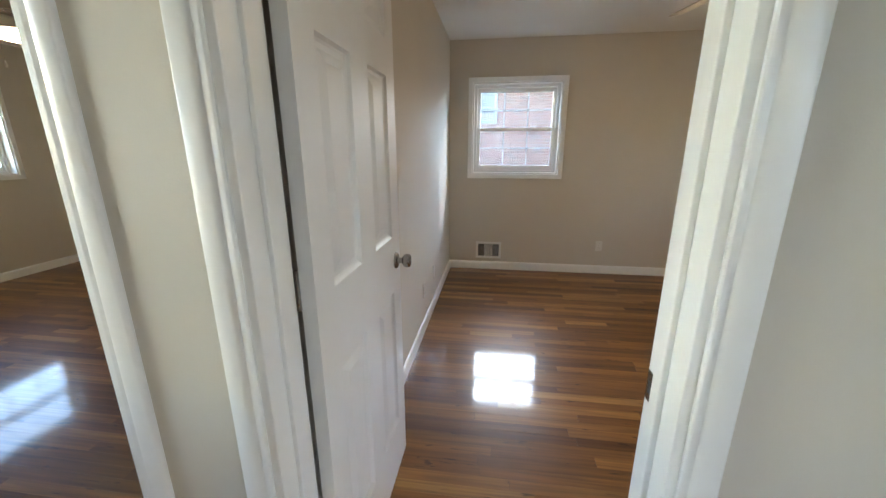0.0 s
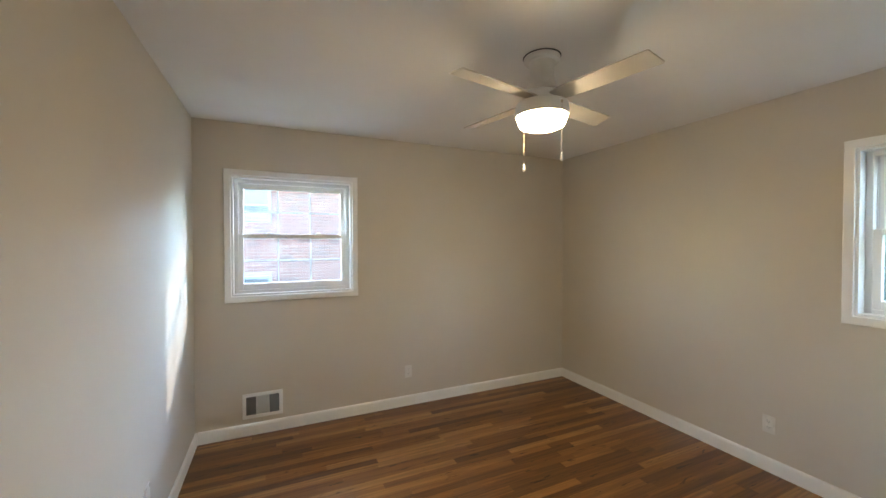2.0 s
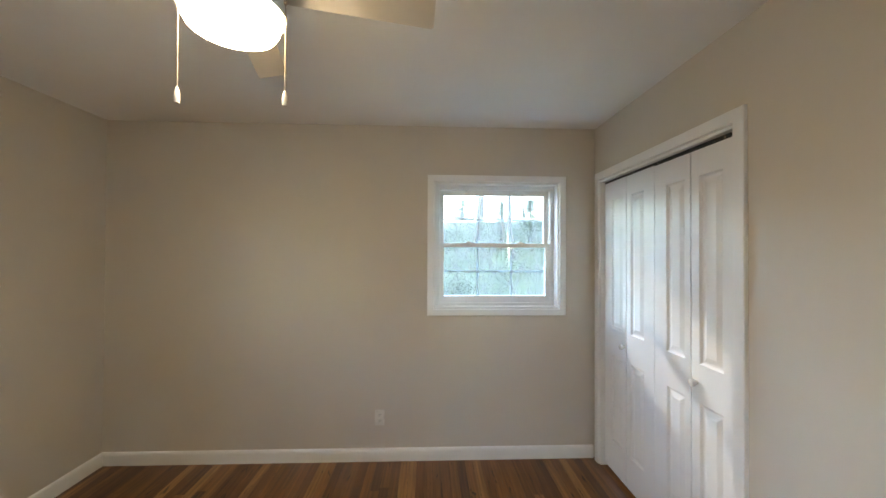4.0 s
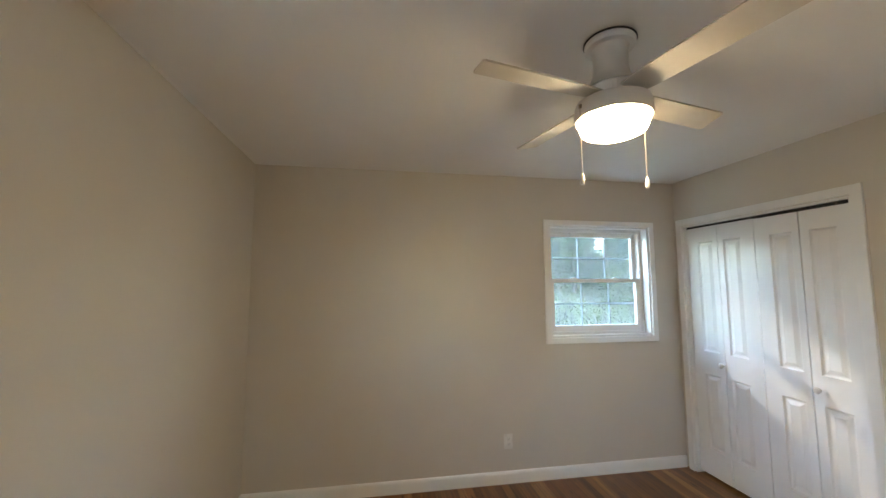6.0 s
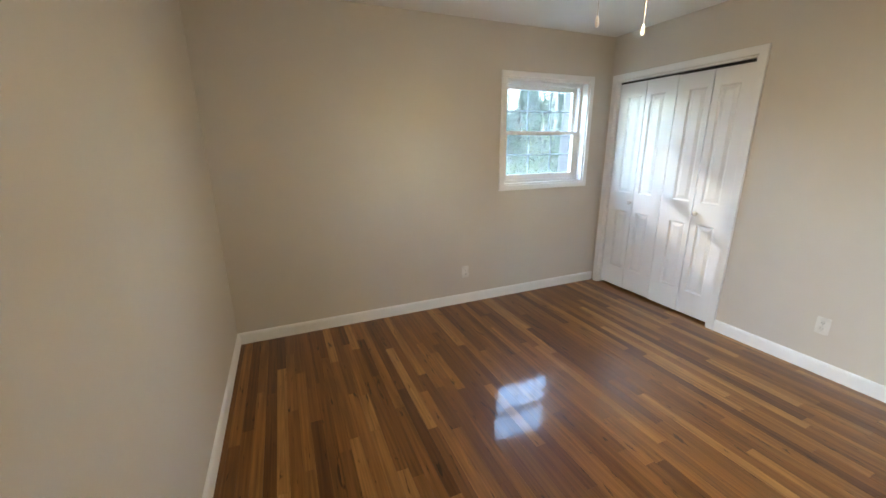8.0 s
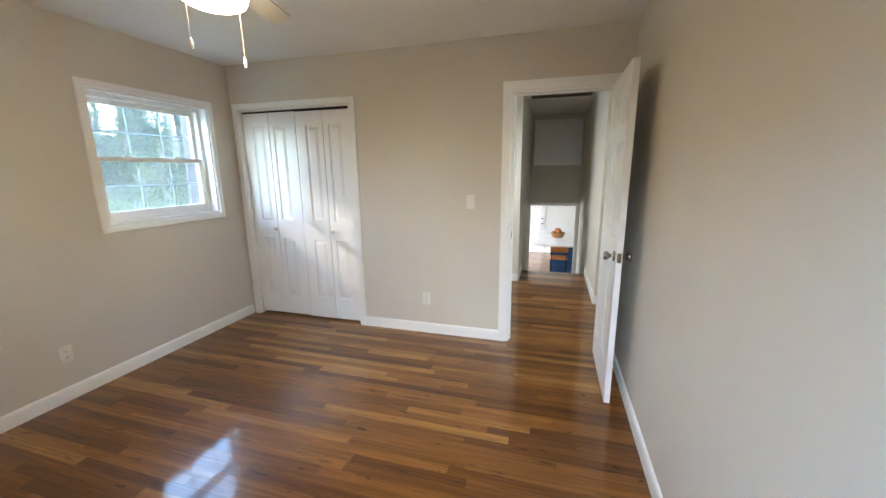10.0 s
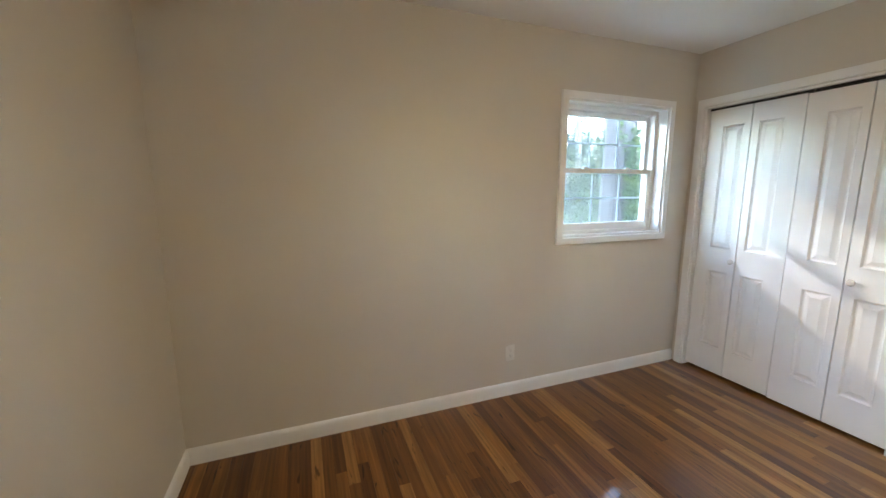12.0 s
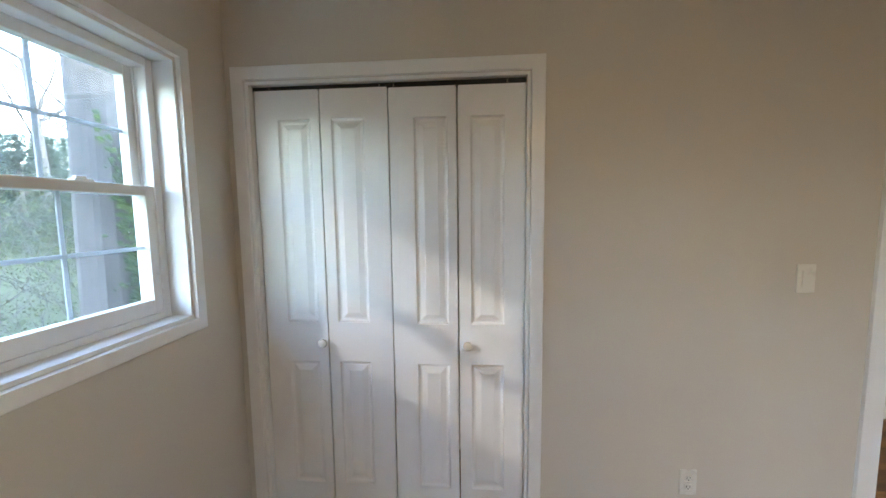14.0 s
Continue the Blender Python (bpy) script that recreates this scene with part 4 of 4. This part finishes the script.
# one stout trunk close to the east window, ivy climbing its south-west side
def tall_trunk(x, y, r, label):
    t = thing("tree", label, "tree", pose(x, y, GROUND_Z))
    rr = random.Random(17)
    verts, faces, tips = [], [], []
    p = Vector((0.04, 0.04, -0.3))
    sides, rows, rise = 28, 44, 0.3
    ridge = [rr.uniform(-1, 1) for _ in range(sides)]
    for i in range(rows):
        z = p.z + rise * i
        lean = Vector((0.012 * z + 0.03 * math.sin(z * 0.9), 0.016 * z + 0.03 * math.sin(z * 0.7 + 1), 0))
        radius = r * (1.12 - 0.045 * z if z > 0 else 1.25)
        for k in range(sides):
            a = 2 * math.pi * k / sides
            d = radius * (1 + 0.035 * ridge[k] + 0.05 * noise.noise((math.cos(a) * 2, math.sin(a) * 2, z * 0.8)))
            verts.append(Vector((math.cos(a) * d, math.sin(a) * d, z)) + lean)
        if i:
            for k in range(sides):
                faces.append(((i - 1) * sides + k, (i - 1) * sides + (k + 1) % sides, i * sides + (k + 1) % sides, i * sides + k))
    top = verts[-1].z
    for i in range(9):
        a = rr.uniform(0, 6.28)
        z = rr.uniform(7.0, top)
        grow(rr, verts, faces, tips, Vector((0.012 * z, 0.016 * z, z)), Vector((math.cos(a), math.sin(a), 0.7)).normalized(), 3.0, r * 0.3, 3)
    tr = new("trunk", raw_mesh("trunk", verts, faces, TRUNK_BARK))
    tr.parent = t
    v, f = [], []
    for i in range(7000):
        z = rr.uniform(0, 8.5)
        a = radians(-158) + rr.gauss(0, 0.42)
        if noise.noise((math.cos(a) * 1.8, math.sin(a) * 1.8, z * 0.8)) < -0.18:
            continue
        d = r * (1.12 - 0.045 * z) + rr.uniform(0.0, 0.09)
        c = Vector((math.cos(a) * d + 0.012 * z, math.sin(a) * d + 0.016 * z, z))
        n = Vector((math.cos(a) + rr.gauss(0, 0.3), math.sin(a) + rr.gauss(0, 0.3), rr.uniform(-0.3, 0.8))).normalized()
        u = n.orthogonal().normalized()
        w = n.cross(u)
        s = rr.uniform(0.02, 0.042)
        k = len(v)
        v += [c - u * s, c - w * s * 0.8 + n * 0.012, c + u * s, c + w * s * 0.8 + n * 0.012]
        f.append((k, k + 1, k + 2, k + 3))
    iv = new("ivy", raw_mesh("ivy", v, f, IVY))
    iv.parent = t
    tagged(iv, "climbing green ivy leaves")
    return t


tall_trunk(6.30, -2.17, 0.25, "stout grey tree trunk with green ivy climbing one side")


def wood_height(x, y, tallest, size):
    """The size of an evergreen, kept under the even skyline of the slope to the south-east."""
    if y > -1.5:
        return size
    return min(size, (1.46 + 0.15 * math.hypot(x - 2.3, y - 2.0) - ground_at(x, y)) / tallest)


bare = [tree(11, 8.5, 0.14, "bare grey branching tree in the woods"), tree(12, 7.0, 0.11, "bare grey branching tree in the woods"),
        tree(13, 9.5, 0.16, "bare tree with the first pale spring leaves", SPRING, 14000, 0.30, 0.044)]
green = [conifer(21, 7.5, 1.9), conifer(22, 6.0, 1.6)]
spots = [(11, 3.0), (22, -13.5), (31, -14), (26, -7.3), (28, -9.5), (15, 5.5), (25, -11.0), (18, 1.0), (19, -3.0), (17, 9.0), (23, 5.0), (24, -7), (22, -1.5), (26, 2), (29, 9), (30, -3), (28, -12), (17, -10), (21, -17), (34, 4), (36, -8), (38, 12), (33, -16), (21, 13), (20, -15), (40, 1), (44, -4), (45, 8)]
for i, (x, y) in enumerate(spots):
    src = bare[i % 3]
    m = pose(x, y, ground_at(x, y), 0, 0, rng.uniform(0, 360)) @ Matrix.Scale(rng.uniform(0.85, 1.25), 4)
    c = copy_thing(src, m)
    c.scale = (m.to_scale())
    tagged(c, group="bare trees in the woods")
# added on the sun's path, to thin the sunlight on the closet
m = pose(9.7, 6.1, GROUND_Z, 0, 0, 140)
tagged(copy_thing(bare[2], m), group="bare trees in the woods")
# the evergreens near (13, 8) to (17.5, 12.5) are unseen, added to block sun and sky
for i, (x, y) in enumerate([(13, 8.0), (12.2, 3.3), (21, -2.8), (24, 4.5), (25, -5.5), (22, 8.5), (28, 0.5), (18, -7.0), (32, 7.0), (31, -9.0), (37, 3.0), (36, -2.0), (27, 14), (26, -15), (40, -12), (42, 5), (30, 3.2), (13.2, 7.6), (14.6, 9.6), (17.5, 12.5)]):
    m = pose(x, y, ground_at(x, y), 0, 0, rng.uniform(0, 360))
    c = copy_thing(green[i % 2], m)
    s = rng.uniform(0.8, 1.2)
    c.scale = (s, s, wood_height(x, y, (7.5, 6.0)[i % 2], s))
    tagged(c, group="evergreens in the woods")
for i, (x, y) in enumerate([(19, -9.5), (21, -12), (17, -11.5), (23, -10.5), (16, -8.8), (20.5, -15.5), (24, -17), (18.5, -13.6), (15.5, -12.8), (22, -8.2), (19.5, -6.2), (16.5, -16),
                          (24, -9), (26, -13), (28, -11), (25, -14.5), (23, -13), (28, -16), (22, -10), (27, -18.5), (21, -13.8), (26, -10.8), (20, -8), (23, -6.8)]):
    c = copy_thing(green[i % 2], pose(x, y, ground_at(x, y) - 0.1, 0, 0, rng.uniform(0, 360)))
    s = rng.uniform(0.52, 0.74)
    c.scale = (s * 1.45, s * 1.45, wood_height(x, y, (7.5, 6.0)[i % 2], s))
    tagged(c, group="evergreens in the woods")
# (12.5, 9.5) and (7.8, 4.5) are added on the sun's path as shade
for o, (x, y) in zip((*bare, *green), [(12.5, 9.5), (11.5, -13), (7.8, 4.5), (16.5, 14), (14, -14)]):
    o.matrix_basis = pose(x, y, ground_at(x, y))


def undergrowth():
    r = random.Random(8)
    centres = []
    for _ in range(760):
        x = 9.0 + 30 * r.random() ** 1.3
        y = r.uniform(-0.85, 0.75) * (x + 4)
        base = ground_at(x, y)
        tall = r.choice((0.5, 0.9, 1.6, 2.6)) if y < -1.5 else r.choice((0.25, 0.35, 0.5, 1.6 if x > 20 else 0.4))
        for k in range(6):
            centres.append(Vector((x + r.gauss(0, 0.45 * tall), y + r.gauss(0, 0.45 * tall), base + r.uniform(0.1, 1.2) * tall)))
    v, f = leaf_quads(r, centres, 190000, 0.26, 0.036)
    ob = new("undergrowth", raw_mesh("undergrowth", v, f, LEAVES))
    tagged(ob, "dense green shrubs and saplings on the wooded slope", "shrubs", "", "stuff")
    # bare twigs and fallen limbs among the shrubs
    verts, faces = [], []
    for _ in range(1500):
        x = 9 + 26 * r.random() ** 1.3
        y = r.uniform(-0.8, 0.7) * (x + 4)
        p = Vector((x, y, ground_at(x, y) - 0.05))
        way = Vector((r.gauss(0, 0.5), r.gauss(0, 0.5), 1)).normalized()
        w = r.uniform(0.008, 0.022)
        for k in range(5):
            q = p + way * r.uniform(0.35, 0.8)
            tube_into(verts, faces, p, q, w, w * 0.8, 3)
            if k:
                side = (way + Vector((r.gauss(0, 0.7), r.gauss(0, 0.7), r.gauss(0, 0.4)))).normalized()
                tube_into(verts, faces, q, q + side * r.uniform(0.3, 0.9), w * 0.6, w * 0.25, 3)
            way = (way + Vector((r.gauss(0, 0.2), r.gauss(0, 0.2), r.gauss(0, 0.12)))).normalized()
            p, w = q, w * 0.8
    ob = new("saplings", raw_mesh("saplings", verts, faces, BARK))
    tagged(ob, "thin bare saplings and twigs on the wooded slope", "saplings", "", "stuff")


undergrowth()


# ---- neighbouring brick house ----
HY = 8.8
def brick_house():
    h = thing("neighbour_house", "red brick house with pale-framed windows next door", "house", kind="structure")
    x0, x1, y1, top = -7.0, 5.6, HY + 7.5, 2.72
    wins = [(-0.42, 0.48, 1.95, 2.66), (-0.42, 0.48, -0.2, 0.83), (3.4, 4.3, 1.95, 2.66)]
    part("wall", boxes((x0, x1, HY + 0.012, y1, GROUND_Z - 0.2, top)), MORTAR, h, "mortar-coloured house wall")
    bm = bmesh.new()
    v = [bm.verts.new(p) for p in ((x0 - 0.4, HY - 0.4, top), (x1 + 0.3, HY - 0.4, top), (x1 + 0.3, y1 + 0.4, top), (x0 - 0.4, y1 + 0.4, top),
         (x0 + 3, (HY + y1) / 2, top + 0.35), (x1 - 3, (HY + y1) / 2, top + 0.35))]
    for f in ((0, 1, 5, 4), (2, 3, 4, 5), (1, 2, 5), (3, 0, 4), (3, 2, 1, 0)):
        bm.faces.new([v[i] for i in f])
    part("roof", bm, ROOFING, h, "grey shingle roof")
    part("soffit", boxes((x0 - 0.4, x1 + 0.3, HY - 0.42, HY + 0.0, top - 0.02, top + 0.1)), BLUE_TRIM, h)
    for a, b, c, d in wins:
        w = part("window", boxes((a, a + 0.06, HY - 0.035, HY + 0.011, c, d), (b - 0.06, b, HY - 0.035, HY + 0.011, c, d), (a + 0.06, b - 0.06, HY - 0.035, HY + 0.011, c, c + 0.06), (a + 0.06, b - 0.06, HY - 0.035, HY + 0.011, d - 0.06, d),
                 (a + 0.06, b - 0.06, HY - 0.030, HY + 0.010, (c + d) / 2 - 0.035, (c + d) / 2 + 0.0), bevel=0.004), BLUE_TRIM, h)
        part("pane", boxes((a + 0.06, b - 0.06, HY - 0.012, HY + 0.009, c + 0.06, d - 0.06)), DARK_GLASS, w)
        part("blind", boxes((a + 0.065, b - 0.065, HY - 0.0165, HY - 0.013, c + 0.065, c + 0.31 * (d - c))), BLIND, w)
    # courses: those seen near the window one by one, the rest joined
    bw, bh, j = 0.200, 0.0545, 0.0135
    me = mesh_of("brick", boxes((0, bw, -0.012, 0.03, 0, bh), bevel=0.003, segments=1), BRICK)
    halfme = mesh_of("brick", boxes((0, bw / 2 - j / 2, -0.012, 0.03, 0, bh), bevel=0.003, segments=1), BRICK)
    rest_v, rest_f = [], []
    count = 0
    row = 0
    z = GROUND_Z
    while z < top - 0.10:
        x = x0 + (0 if row % 2 else (bw + j) / 2)
        while x < x1 - bw:
            spans = [(x, bw, me)]
            for a, b, c, d in wins:
                if z + bh > c - 0.02 and z < d + 0.02 and x + bw > a and x < b:
                    spans = []
                    if x < a - 0.04:
                        spans = [(x, a - x - 0.008, None)]
                    if x + bw > b + 0.04:
                        spans.append((b + 0.008, x + bw - b - 0.008, None))
                    break
            for sx, wd, data in spans:
                if data and 0.55 < sx < 1.75 and 1.05 < z < 2.62 and count < 300:
                    o = new("brick", data)
                    o.parent = h
                    o.location = (sx, HY + random.uniform(-0.002, 0.002), z)
                    count += 1
                else:
                    e = wd
                    k = len(rest_v)
                    rest_v += [(X, Y, Z) for X in (sx, sx + e) for Y in (HY, HY + 0.03) for Z in (z, z + bh)]
                    rest_f += [tuple(k + i for i in f) for f in ((0, 1, 3, 2), (4, 6, 7, 5), (0, 4, 5, 1), (2, 3, 7, 6), (0, 2, 6, 4), (1, 5, 7, 3))]
            x += bw + j
        z += bh + j
        row += 1
    rest = new("brickwork", raw_mesh("brickwork", rest_v, rest_f, BRICK_REST))
    rest.parent = h
    tagged(rest, "", "", "", "stuff")


brick_house()

# ---- floor boards, strip by strip ----
BW = 0.0572
BOARDS = {}


def board_mesh(length):
    key = round(length, 2)
    if key not in BOARDS:
        BOARDS[key] = mesh_of("floor_board", boxes((0.0004, key - 0.0004, 0.0003, BW - 0.0003, -0.012, 0.0)), OAK)
    return BOARDS[key]


def strips(x0, x1, y0, y1, rng, mean=0.78):
    """Rows of random-length boards along x: (x, y, length)."""
    y = y0
    while y < y1 - 0.004:
        x = x0
        first = rng.uniform(0.25, mean * 1.5)
        while x < x1 - 0.02:
            n = round(min(max(0.32, rng.gauss(mean, 0.26)), 1.5), 2) if x > x0 else round(first, 2)
            if x1 - (x + n) < 0.28:
                n = max(0.05, round(x1 - x, 2))
            yield x, y, n
            x += n
        y += BW


rb = random.Random(3)
made = 0
rest_v, rest_f = [], []


def joined_board(x, y, n, x_end, y_end, z=0.0):
    k = len(rest_v)
    xe, ye = min(x + n, x_end) - 0.0004, min(y + BW, y_end) - 0.0003
    rest_v.extend((X, Y, Z) for X in (x + 0.0004, xe) for Y in (y + 0.0003, ye) for Z in (z - 0.012, z))
    rest_f.extend(tuple(k + i for i in f) for f in ((0, 1, 3, 2), (4, 6, 7, 5), (0, 4, 5, 1), (2, 3, 7, 6), (0, 2, 6, 4), (1, 5, 7, 3)))


for x, y, n in strips(0.0, E_X, 0.0, N_Y, rb, 0.84):
    if made < 300 and y + BW <= N_Y + 0.02:
        o = new("floor_board", board_mesh(n))
        o.parent = floor_bed
        o.location = (x, y, 0)
        o.rotation_euler = (rb.uniform(-0.0024, 0.0024), rb.uniform(-0.0006, 0.0006), 0)
        made += 1
    else:
        joined_board(x, y, n, E_X, N_Y)
ob = new("floor_boards_rest", raw_mesh("floor_boards_rest", rest_v, rest_f, OAK_REST))
ob.parent = floor_bed
tagged(ob, "", "", "", "stuff")
for parent, areas, z in ((floor_hall, [(-1.4, 2.0, -1.17, -WALL), (PAS_W, 1.9, -1.86, -1.17), (PAS_W, PAS_E, STAIR_Y + 0.06, -1.86), (DOOR_X0 + 0.018, DOOR_X1 - 0.018, -WALL, 0), (R3_X0, R3_X1, -WALL, 0)], 0.0),
                         (floor_far, [(-4.68, -WALL, 0, N_Y)], 0.0), (floor_kitchen, [(KX0, KX1, KY0, KY1), (K_X0, K_X1, KY1, END_Y), (PAS_W, PAS_E, END_Y, STAIR_Y - 1.5)], LOW)):
    rest_v, rest_f = [], []
    for a, b, c, d in areas:
        for x, y, n in strips(a, b, c, d, rb, 0.85):
            if parent is floor_hall and y + BW <= d + 0.001:
                o = new("floor_board", board_mesh(min(n, b - x)))
                o.parent = parent
                o.location = (x, y, z)
                o.rotation_euler = (rb.uniform(-0.0024, 0.0024), rb.uniform(-0.0006, 0.0006), 0)
            else:
                joined_board(x, y, n, b, d, z)
    ob = new("floor_boards", raw_mesh("floor_boards", rest_v, rest_f, OAK_REST))
    ob.parent = parent
    tagged(ob, "", "", "", "stuff")
